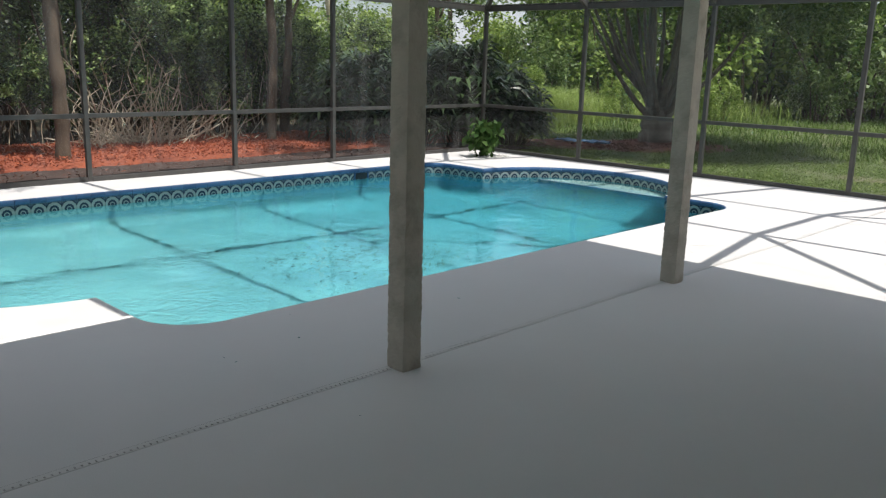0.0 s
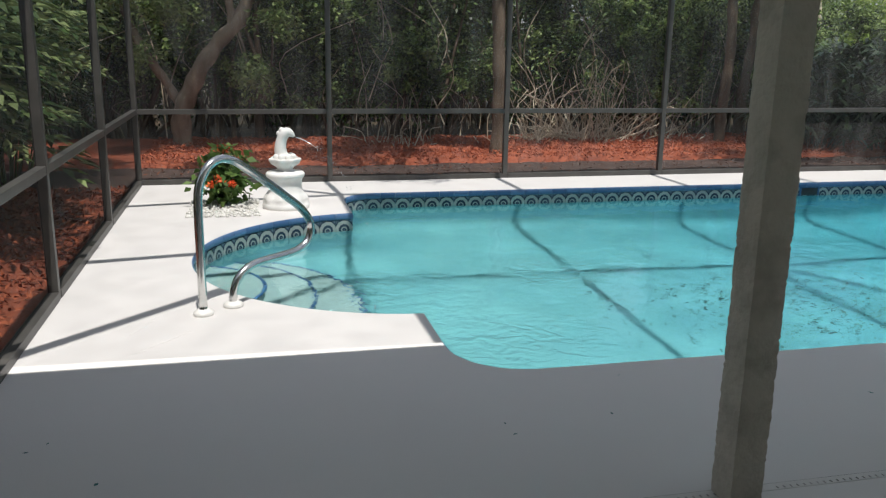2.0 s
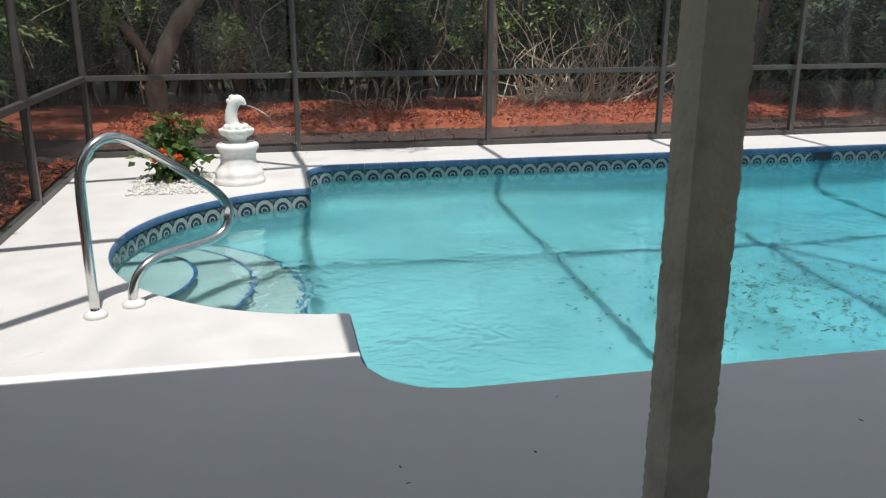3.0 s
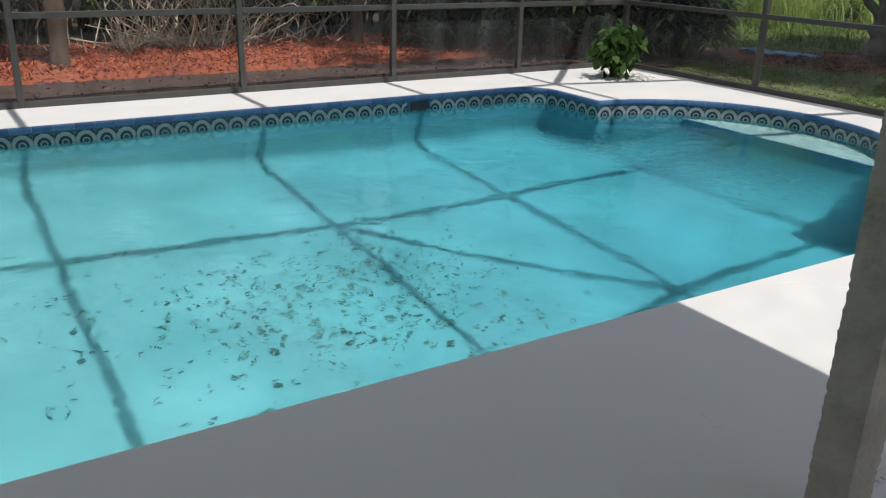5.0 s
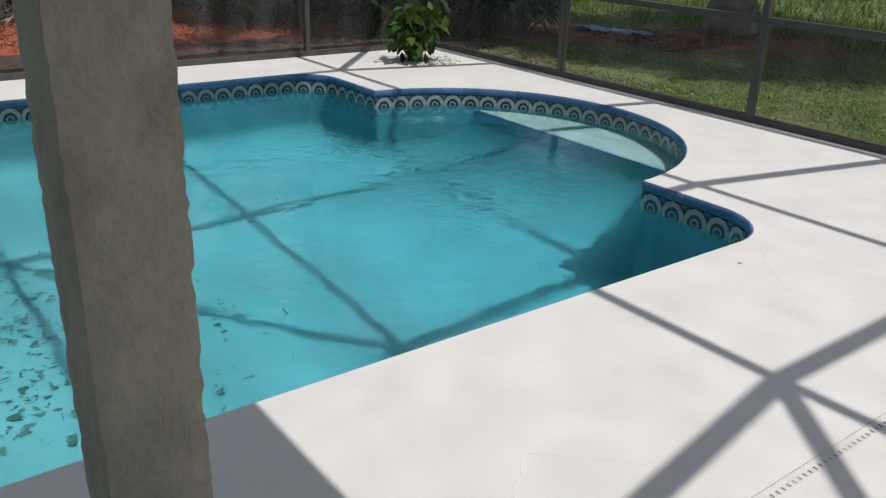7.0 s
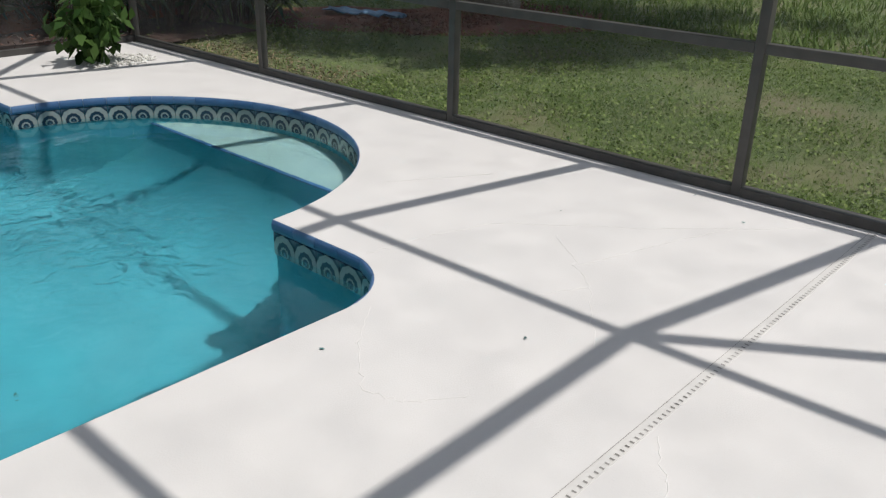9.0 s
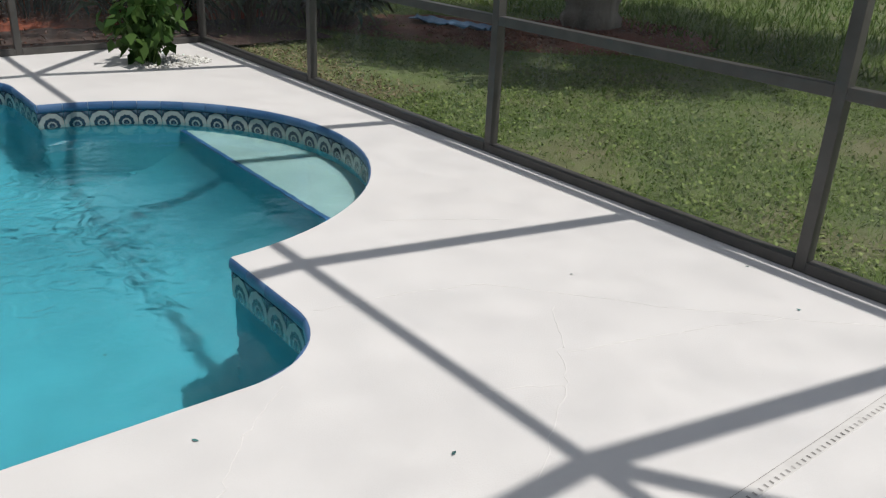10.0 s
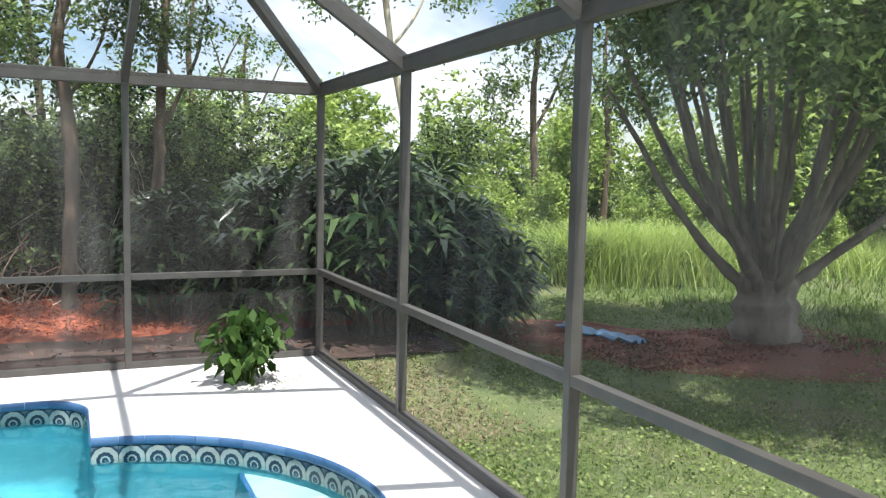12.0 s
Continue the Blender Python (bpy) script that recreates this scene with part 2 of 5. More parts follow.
# Opacity raised to match how closed the mesh looks from the camera's slant.
M_SCREEN_WEST = screen_material("slant_view_screen", 0.62, (0.050, 0.049, 0.048), 0.10)
M_STUCCO = material("column_stucco", (0.43, 0.395, 0.325), (0.53, 0.485, 0.405), 5, 0.9, 0.65, 34, stain=(0.31, 0.28, 0.225), stain_scale=7)
M_WALL = material("house_stucco", (0.70, 0.69, 0.66), (0.78, 0.77, 0.74), 4, 0.9, 0.5, 45)
M_SOFFIT = material("soffit_paint", (0.76, 0.76, 0.75), (0.81, 0.81, 0.80), 4, 0.8, 0.1, 60)
M_ROOF = material("roof_shingle", (0.16, 0.14, 0.12), (0.24, 0.21, 0.18), 12, 0.9, 0.6, 40)
M_STEEL = material("stainless_steel", (0.62, 0.62, 0.61), (0.72, 0.72, 0.70), 30, 0.16, metal=1.0)
M_PLASTIC = material("white_plastic", (0.70, 0.69, 0.66), (0.78, 0.77, 0.74), 20, 0.45)
M_CAST = material("white_cast_stone", (0.72, 0.71, 0.68), (0.82, 0.81, 0.78), 8, 0.7, 0.25, 50)
M_PEBBLE = material("white_pebbles", (0.55, 0.54, 0.50), (0.78, 0.77, 0.73), 9, 0.8, island=True)
M_BLACK = material("black_skimmer", (0.01, 0.01, 0.012), (0.03, 0.03, 0.035), 20, 0.5)
# The water's teal cast is put into the debris colour.
M_DIRT = material("pool_debris", (0.024, 0.088, 0.088), (0.070, 0.195, 0.185), 20, 0.9, island=True)
M_GRASSGROUND = material("lawn_soil", (0.075, 0.11, 0.034), (0.13, 0.155, 0.062), 5, 0.95, 0.6, 50, stain=(0.15, 0.13, 0.075), stain_scale=0.9)
M_GRASS = material("grass_blades", (0.085, 0.145, 0.029), (0.15, 0.215, 0.056), 0.6, 0.6, island=True, specular=0.18, translucent=0.3)
M_TALL = material("tall_grass_blades", (0.20, 0.30, 0.06), (0.38, 0.47, 0.15), 0.8, 0.6, island=True, specular=0.18, translucent=0.35)
# Red mulch again, darkened: the wide tree's shade is put into the colour.
M_SHADEMULCH = material("shade_toned_mulch", (0.11, 0.042, 0.026), (0.20, 0.078, 0.050), 22, 0.95, 0.9, 60, stain=(0.085, 0.045, 0.03), stain_scale=1.4)
M_MULCH = material("red_mulch", (0.19, 0.046, 0.022), (0.34, 0.090, 0.040), 22, 0.95, 0.9, 60, stain=(0.14, 0.035, 0.02), stain_scale=1.4)
M_CHIP = material("red_mulch_chips", (0.19, 0.045, 0.020), (0.46, 0.125, 0.052), 6, 0.95, island=True)
M_LITTER = material("leaf_litter", (0.14, 0.10, 0.055), (0.30, 0.24, 0.15), 8, 0.95, island=True)
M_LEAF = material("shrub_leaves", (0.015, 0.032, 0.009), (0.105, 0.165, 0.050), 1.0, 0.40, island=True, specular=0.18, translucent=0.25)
# Shrub leaves again, lighter: sunlit clumps with the light in their colour.
M_LITLEAF = material("sunlit_leaves", (0.14, 0.215, 0.058), (0.35, 0.45, 0.17), 1.0, 0.4, island=True, specular=0.2, translucent=0.3)
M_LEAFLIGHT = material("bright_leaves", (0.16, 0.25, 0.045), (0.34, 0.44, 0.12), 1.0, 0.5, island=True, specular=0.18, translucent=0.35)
M_LEAFTREE = material("tree_leaves", (0.075, 0.13, 0.030), (0.19, 0.27, 0.085), 1.0, 0.45, island=True, specular=0.25, translucent=0.36)
M_PALM = material("palm_leaves", (0.014, 0.033, 0.012), (0.070, 0.115, 0.045), 1.0, 0.28, island=True, specular=0.4, translucent=0.15)
M_PHILO = material("philodendron_leaves", (0.055, 0.10, 0.030), (0.27, 0.34, 0.14), 1.0, 0.33, island=True, specular=0.18, translucent=0.2)
M_POTLEAF = material("flower_plant_leaves", (0.055, 0.115, 0.028), (0.15, 0.235, 0.065), 1.0, 0.45, island=True, specular=0.18, translucent=0.2)
# Flower plant's green at half tone: the corner's shade is in the colour.
M_SHADELEAF = material("shaded_plant_leaves", (0.030, 0.070, 0.016), (0.075, 0.135, 0.034), 1.0, 0.45, island=True, specular=0.18, translucent=0.2)
# Chips in the same darkened tone, shade included in the colour.
M_SHADECHIP = material("shade_toned_mulch_chips", (0.085, 0.034, 0.022), (0.21, 0.088, 0.055), 6, 0.95, island=True)
M_WEED = material("low_weed_leaves", (0.11, 0.17, 0.04), (0.26, 0.33, 0.11), 2.0, 0.5, island=True, specular=0.2, translucent=0.25)
M_FLOWER = material("red_flower", (0.62, 0.07, 0.015), (0.80, 0.16, 0.03), 20, 0.6, island=True)
M_BARK = material("bark", (0.070, 0.052, 0.036), (0.165, 0.125, 0.088), 9, 0.95, 0.9, 25, stretch=(1, 1, 0.3))
M_BARKTAN = material("tan_bark", (0.16, 0.12, 0.085), (0.38, 0.30, 0.22), 7, 0.95, 0.9, 22, stretch=(1, 1, 0.3))
M_BARKGREY = material("grey_bark", (0.12, 0.105, 0.085), (0.24, 0.215, 0.175), 9, 0.95, 0.8, 25, stretch=(1, 1, 0.3))
M_DRY = material("dry_stalks", (0.40, 0.33, 0.23), (0.66, 0.58, 0.44), 3, 0.9, island=True)
M_TARP = material("blue_tarp", (0.07, 0.17, 0.31), (0.15, 0.28, 0.44), 9, 0.5, 0.4, 12)
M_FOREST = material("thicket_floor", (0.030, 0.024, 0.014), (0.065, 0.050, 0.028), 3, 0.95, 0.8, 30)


# ---- mesh helpers ----
def mesh_from(name, verts, faces, mat, smooth=False):
    me = bpy.data.meshes.new(name)
    me.from_pydata([tuple(v) for v in verts], [], [tuple(f) for f in faces])
    me.update()
    if mat:
        me.materials.append(mat)
    if smooth:
        me.polygons.foreach_set("use_smooth", [True] * len(me.polygons))
    return me


def bm_mesh(name, bm, mat, smooth=False):
    me = bpy.data.meshes.new(name)
    bm.normal_update()
    bm.to_mesh(me)
    bm.free()
    me.materials.append(mat)
    if smooth:
        me.polygons.foreach_set("use_smooth", [True] * len(me.polygons))
    return me


def child(name, me, parent, m=None, label=""):
    ob = new(name, me)
    ob.parent = parent
    if m is not None:
        ob.matrix_basis = m
    if label:
        ob["label"] = label
    return ob


def part(name, bm, mat, parent, label="", smooth=False):
    return child(name, bm_mesh(name, bm, mat, smooth), parent, None, label)


def empty(name, x=0, y=0, z=0, rz=0):
    ob = new(name)
    ob.matrix_basis = pose(x, y, z, 0, 0, rz)
    return ob


def box_bm(x0, y0, z0, x1, y1, z1, bevel=0.0, bm=None):
    bm = bm or bmesh.new()
    made = bmesh.ops.create_cube(bm, size=1)["verts"]
    for v in made:
        v.co = Vector(((x0 + x1) / 2 + v.co.x * (x1 - x0), (y0 + y1) / 2 + v.co.y * (y1 - y0), (z0 + z1) / 2 + v.co.z * (z1 - z0)))
    if bevel:
        es = list({e for v in made for e in v.link_edges})
        bmesh.ops.bevel(bm, geom=es, offset=bevel, segments=2, affect='EDGES', profile=0.6)
    return bm


def bar_bm(a, b, w, h, bevel=0.004):
    """A straight bar of section w x h from a to b."""
    a, b = Vector(a), Vector(b)
    bm = box_bm(-w / 2, -h / 2, 0, w / 2, h / 2, (b - a).length, bevel)
    d = (b - a).normalized()
    q = d.to_track_quat('Z', 'Y') if abs(d.z) < 0.99 else Euler((0, 0, 0)).to_quaternion()
    bmesh.ops.transform(bm, matrix=Matrix.Translation(a) @ q.to_matrix().to_4x4(), verts=bm.verts)
    return bm


def tube_data(points, radii, sides=10):
    """Vertices and faces of a tube along points."""
    vs, fs = [], []
    pts = [Vector(p) for p in points]
    up = Vector((0.13, 0.21, 0.97))
    for i, p in enumerate(pts):
        d = (pts[min(i + 1, len(pts) - 1)] - pts[max(i - 1, 0)]).normalized()
        if abs(d.dot(up)) > 0.97:
            up = Vector((0.95, 0.2, 0.1))
        u = d.cross(up).normalized()
        v = d.cross(u)
        up = u.cross(d)
        for k in range(sides):
            a = 2 * math.pi * k / sides
            vs.append(p + (u * math.cos(a) + v * math.sin(a)) * radii[i])
    for i in range(len(pts) - 1):
        for k in range(sides):
            k2 = (k + 1) % sides
            fs.append((i * sides + k, i * sides + k2, (i + 1) * sides + k2, (i + 1) * sides + k))
    fs.append(tuple(range(sides)))
    fs.append(tuple((len(pts) - 1) * sides + k for k in reversed(range(sides))))
    return vs, fs


def smooth_path(pts, n=6):
    """Catmull-Rom through the points."""
    p = [Vector(q) for q in pts]
    p = [p[0] * 2 - p[1]] + p + [p[-1] * 2 - p[-2]]
    out = []
    for i in range(1, len(p) - 2):
        for k in range(n):
            t = k / n
            a, b, c, d = p[i - 1], p[i], p[i + 1], p[i + 2]
            out.append(0.5 * (2 * b + (c - a) * t + (2 * a - 5 * b + 4 * c - d) * t * t + (3 * b - a - 3 * c + d) * t ** 3))
    out.append(p[-2])
    return out


def lathe_bm(profile, sides=32, ripple=None):
    """Turned body from (radius, z) pairs; ripple(angle, z) scales the radius."""
    bm = bmesh.new()
    rings = []
    for r, z in profile:
        ring = []
        for k in range(sides):
            a = 2 * math.pi * k / sides
            rr = r * (ripple(a, z) if ripple else 1)
            ring.append(bm.verts.new((rr * math.cos(a), rr * math.sin(a), z)))
        rings.append(ring)
    for a, b in zip(rings, rings[1:]):
        for k in range(sides):
            bm.faces.new((a[k], a[(k + 1) % sides], b[(k + 1) % sides], b[k]))
    bm.faces.new(list(reversed(rings[0])))
    bm.faces.new(rings[-1])
    return bm


def quads_mesh(name, quads, mat):
    """Mesh of loose quads from an array of shape (n, 4, 3)."""
    n = len(quads)
    me = bpy.data.meshes.new(name)
    me.vertices.add(n * 4)
    me.vertices.foreach_set("co", np.ascontiguousarray(quads, dtype=np.float32).ravel())
    me.loops.add(n * 4)
    me.loops.foreach_set("vertex_index", np.arange(n * 4, dtype=np.int32))
    me.polygons.add(n)
    me.polygons.foreach_set("loop_start", np.arange(0, n * 4, 4, dtype=np.int32))
    me.update(calc_edges=True)
    me.materials.append(mat)
    return me


def unit(v):
    return v / np.maximum(np.linalg.norm(v, axis=-1, keepdims=True), 1e-6)


def leaf_quads(rng, centres, length, width, droop=0.2, outward=None):
    """A pointed leaf (kite) at each centre, turned at random, with its tip hanging a little."""
    n = len(centres)
    d = rng.normal(size=(n, 3))
    d[:, 2] = d[:, 2] * 0.6 - droop
    if outward is not None:
        d += outward * 0.9
    d = unit(d)
    nrm = rng.normal(size=(n, 3)) * 0.6 + np.array([0, 0, 1.0])
    s = unit(np.cross(d, nrm))
    up = np.cross(s, d)
    ln = (length * rng.uniform(0.6, 1.3, n))[:, None]
    wd = (width * rng.uniform(0.7, 1.2, n))[:, None]
    base, tip = centres - d * ln * 0.5, centres + d * ln * 0.5 - up * ln * 0.12
    return np.stack([base, centres + s * wd * 0.5 + up * wd * 0.15, tip, centres - s * wd * 0.5 + up * wd * 0.15], axis=1)


def cloud(rng, blobs, n, shell=0.55):
    """Points clustered in the outer shells of ellipsoid blobs (x, y, z, rx, ry, rz), in twig-sized bunches."""
    b = np.array(blobs, dtype=float)
    w = (b[:, 3] * b[:, 4] * b[:, 5]) ** (2 / 3)
    k = max(1, n // 24)
    pick = rng.choice(len(b), k, p=w / w.sum())
    d = unit(rng.normal(size=(k, 3)))
    rad = shell + (1.08 - shell) * rng.random(k)[:, None]
    hub = b[pick, :3] + d * rad * b[pick, 3:]
    idx = rng.integers(0, k, n)
    spread = 0.10 * b[pick[idx], 3:].mean(axis=1)[:, None] + 0.035
    return hub[idx] + rng.normal(size=(n, 3)) * spread, d[idx]


# ---- plan ----
PX0, PX1, PY0, PY1 = 1.59, 8.265, 4.44, 9.145        # straight sides of the pool
NOTCH_S, NOTCH_N, BAY_W, BAY_E = 5.33, 8.18, 1.26, 1.33            # bays bulge out between the notches
CORNER = 0.36
CAGE_W, CAGE_E, CAGE_N, CAGE_S = -0.37, 10.15, 9.93, 0.5
EAVE, CROWN = 2.3, 3.30
CROWN_X = (1.75, 3.61, 5.50, 7.08, 8.635)
PXS = 1.637                                         # the near corner by the steps stands a little further in
RAIL_Z = 0.74
BED_Y = 11.50                                       # the mulch begins beyond a bare strip
NORTH_X = (1.567, 3.515, 5.405, 6.995, 8.58)
EAST_Y = (7.94, 5.915, 3.965, 2.45)
WEST_Y = (7.93, 5.95, 4.10)


def pool_outline(grow=0.0):
    """Outline of the pool, counter-clockwise from above; grow moves it outward."""
    half = (NOTCH_N - NOTCH_S) / 2
    yc = (NOTCH_N + NOTCH_S) / 2
    rad_w, rad_e = [(half * half + b * b) / (2 * b) for b in (BAY_W, BAY_E)]
    spread_w, spread_e = math.asin(min(1, half / rad_w)), math.asin(min(1, half / rad_e))
    pts = []

    def line(a, b, n):
        pts.extend((a[0] + (b[0] - a[0]) * i / n, a[1] + (b[1] - a[1]) * i / n) for i in range(n))

    def arc(cx, cy, r, a0, a1, n):
        pts.extend((cx + r * math.cos(a0 + (a1 - a0) * i / n), cy + r * math.sin(a0 + (a1 - a0) * i / n)) for i in range(n))
    g = grow
    c = CORNER + g
    q = math.pi / 2
    line((PXS + CORNER, PY0 - g), (PX1 - CORNER, PY0 - g), 40)
    arc(PX1 - CORNER, PY0 + CORNER, c, -q, 0, 14)
    line((PX1 + g, PY0 + CORNER), (PX1 + g, NOTCH_S - g * 0.4), 4)
    arc(PX1 + BAY_E - rad_e, yc, rad_e + g, -spread_e, spread_e, 80)
    line((PX1 + g, NOTCH_N + g * 0.4), (PX1 + g, PY1 - CORNER), 4)
    arc(PX1 - CORNER, PY1 - CORNER, c, 0, q, 14)
    line((PX1 - CORNER, PY1 + g), (PX0 + CORNER, PY1 + g), 40)
    arc(PX0 + CORNER, PY1 - CORNER, c, q, 2 * q, 14)
    line((PX0 - g, PY1 - CORNER), (PX0 - g, NOTCH_N + g * 0.4), 4)
    arc(PX0 - BAY_W + rad_w, yc, rad_w + g, math.pi - spread_w, math.pi + spread_w, 80)
    line((PXS - g, NOTCH_S - g * 0.4), (PXS - g, PY0 + CORNER), 4)
    arc(PXS + CORNER, PY0 + CORNER, c, 2 * q, 3 * q, 14)
    return pts


def sheet_with_hole(outer, inner, z, depth):
    """A slab with a hole, top at z."""
    bm = bmesh.new()
    edges = []
    for loop in (outer, inner):
        vs = [bm.verts.new((x, y, z)) for x, y in loop]
        edges += [bm.edges.new((vs[i], vs[(i + 1) % len(vs)])) for i in range(len(vs))]
    bmesh.ops.triangle_fill(bm, use_beauty=True, edges=edges)
    for f in bm.faces:
        if f.normal.z < 0:
            f.normal_flip()
    if depth:
        made = bmesh.ops.extrude_face_region(bm, geom=list(bm.faces))["geom"]
        bmesh.ops.translate(bm, vec=(0, 0, -depth), verts=[v for v in made if isinstance(v, bmesh.types.BMVert)])
        bmesh.ops.recalc_face_normals(bm, faces=list(bm.faces))
    return bm


# ---- ground, deck and pool ----
GZ = -0.10
DXW = CAGE_W - 0.07
DX0, DX1, DY0, DY1 = -3.6, CAGE_E + 0.07, -1.6, CAGE_N + 0.07
deck = new("pavement", bm_mesh("pavement", sheet_with_hole(
    [(DX0, DY0), (DX1, DY0), (DX1, DY1), (DXW, DY1), (DXW, 3.42), (DX0, 3.42)], pool_outline(0.0), 0.0, 0.05), M_DECK))
tagged(deck, "off-white painted concrete pool deck with hairline patches", "pool deck", kind="structure")
ground = new("ground", bm_mesh("ground", sheet_with_hole(
    [(-900, -900), (900, -900), (900, 900), (-900, 900)],
    [(DX0 + 0.3, DY0 + 0.3), (DX1 - 0.02, DY0 + 0.3), (DX1 - 0.02, DY1 - 0.02), (DXW + 0.02, DY1 - 0.02), (DXW + 0.02, 3.3), (DX0 + 0.3, 3.3)], GZ, 0), M_GRASSGROUND))
tagged(ground, "green lawn soil with thin patches beyond the deck", "ground", kind="structure")


def floor_z(x):
    return -1.02 - 0.54 * min(1, max(0, (x - 2.6) / 3.4))


def pool_shell():
    """Walls that curve into the floor over a rounded cove."""
    bm = bmesh.new()
    cove = 0.30
    steps = [(0.012, None, 0.0), (0.012, cove, 0.0)] + [(0.012 - cove * (1 - math.cos(k * math.pi / 12)), cove, math.sin(k * math.pi / 12)) for k in range(1, 7)]
    rings = []
    for g, rise, drop in steps:
        rings.append([bm.verts.new((x, y, -0.02 if rise is None else floor_z(x) + rise * (1 - drop))) for x, y in pool_outline(g)])
    n = len(rings[0])
    for top, bot in zip(rings, rings[1:]):
        for i in range(n):
            bm.faces.new((top[(i + 1) % n], top[i], bot[i], bot[(i + 1) % n]))
    bot = rings[-1]
    edges = [bm.edges.get((bot[i], bot[(i + 1) % n])) for i in range(n)]
    bmesh.ops.triangle_fill(bm, use_beauty=True, edges=edges)
    bmesh.ops.recalc_face_normals(bm, faces=list(bm.faces))
    return bm


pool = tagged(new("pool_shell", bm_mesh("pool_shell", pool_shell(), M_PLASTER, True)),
              "pale turquoise plaster shell of the swimming pool, deep-water darkening in its colour", "pool", kind="structure")
wbm = bmesh.new()
wv = [wbm.verts.new((x, y, WATER_Z)) for x, y in pool_outline(0.008)]
wbm.faces.new(wv)
water = tagged(new("water", bm_mesh("water", wbm, M_WATER)), "clear turquoise pool water with light ripples", "water", kind="structure")
water.visible_shadow = False

STEP_C = (0.20, 6.72)
for k, (r, z) in enumerate(((0.60, -0.33), (0.95, -0.55), (1.27, -0.78))):
    bm = bmesh.new()
    cyl = bmesh.ops.create_cone(bm, cap_ends=True, segments=72, radius1=r, radius2=r, depth=1.2 + z)["verts"]
    bmesh.ops.translate(bm, vec=(STEP_C[0], STEP_C[1], z - (1.2 + z) / 2), verts=cyl)
    st = part("pool_step", bm, M_STEP, pool)
    ring = [(STEP_C[0] + (r + 0.006) * math.cos(2 * math.pi * i / 72), STEP_C[1] + (r + 0.006) * math.sin(2 * math.pi * i / 72), z - 0.008) for i in range(73)]
    vs, fs = tube_data(ring, [0.016] * 73, 6)
    child("step_edge", mesh_from("step_edge", vs, fs, M_NAVY, True), st, None, "dark blue step edge tiles")
cove = bmesh.new()
rows = []
for k in range(17):
    a = math.pi / 2 * k / 16
    zf = floor_z(8.2)
    rows.append([cove.verts.new((8.20 + 0.90 * math.cos(a), y, -0.352 - (-0.352 - zf + 0.01) * math.sin(a))) for y in np.linspace(5.30, 8.21, 12)])
for a, b in zip(rows, rows[1:]):
    for q in range(11):
        cove.faces.new((a[q], a[q + 1], b[q + 1], b[q]))
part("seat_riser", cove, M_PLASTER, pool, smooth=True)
seat = part("pool_seat", box_bm(9.09, 5.4, -0.352, 9.75, 8.15, -0.34), M_STEP, pool, "pale plaster bench in the end of the pool")
child("seat_edge", bm_mesh("seat_edge", box_bm(9.075, 5.4, -0.365, 9.105, 8.15, -0.335, 0.006), M_NAVY), seat)

# ---- slotted drain in the deck ----
drain = tagged(empty("deck_drain"), "narrow slotted drain strip set flush in the deck", "drain", kind="structure")
for x0, x1 in ((-0.3, 10.14),):
    child("drain_strip", bm_mesh("drain_strip", box_bm(x0, 3.262, -0.02, x1, 3.302, 0.002, 0.0008), M_DRAIN), drain)
slots = []
for i in range(400):
    x = -0.25 + i * 0.026
    if 2.25 < x < 2.42 or 4.82 < x < 5.0:
        continue
    slots.append([(x, 3.266, 0.0032), (x + 0.007, 3.266, 0.0032), (x + 0.007, 3.280, 0.0032), (x, 3.280, 0.0032)])
slots.append([(-0.25, 3.2995, 0.0032), (10.1, 3.2995, 0.0032), (10.1, 3.3012, 0.0032), (-0.25, 3.3012, 0.0032)])
child("drain_slots", quads_mesh("drain_slots", np.array(slots), M_SLOT), drain)["kind"] = "stuff"


# ---- screen cage ----
def frame_bar(name, a, b, w, h, parent, label=""):
    return part(name, bar_bm(a, b, w, h), M_FRAME, parent, label)


def screen_pane(parent, corners, mat=None):
    n = len(corners)
    return child("screen_panel", mesh_from("screen_panel", corners, [tuple(range(n))], mat or M_SCREEN), parent)


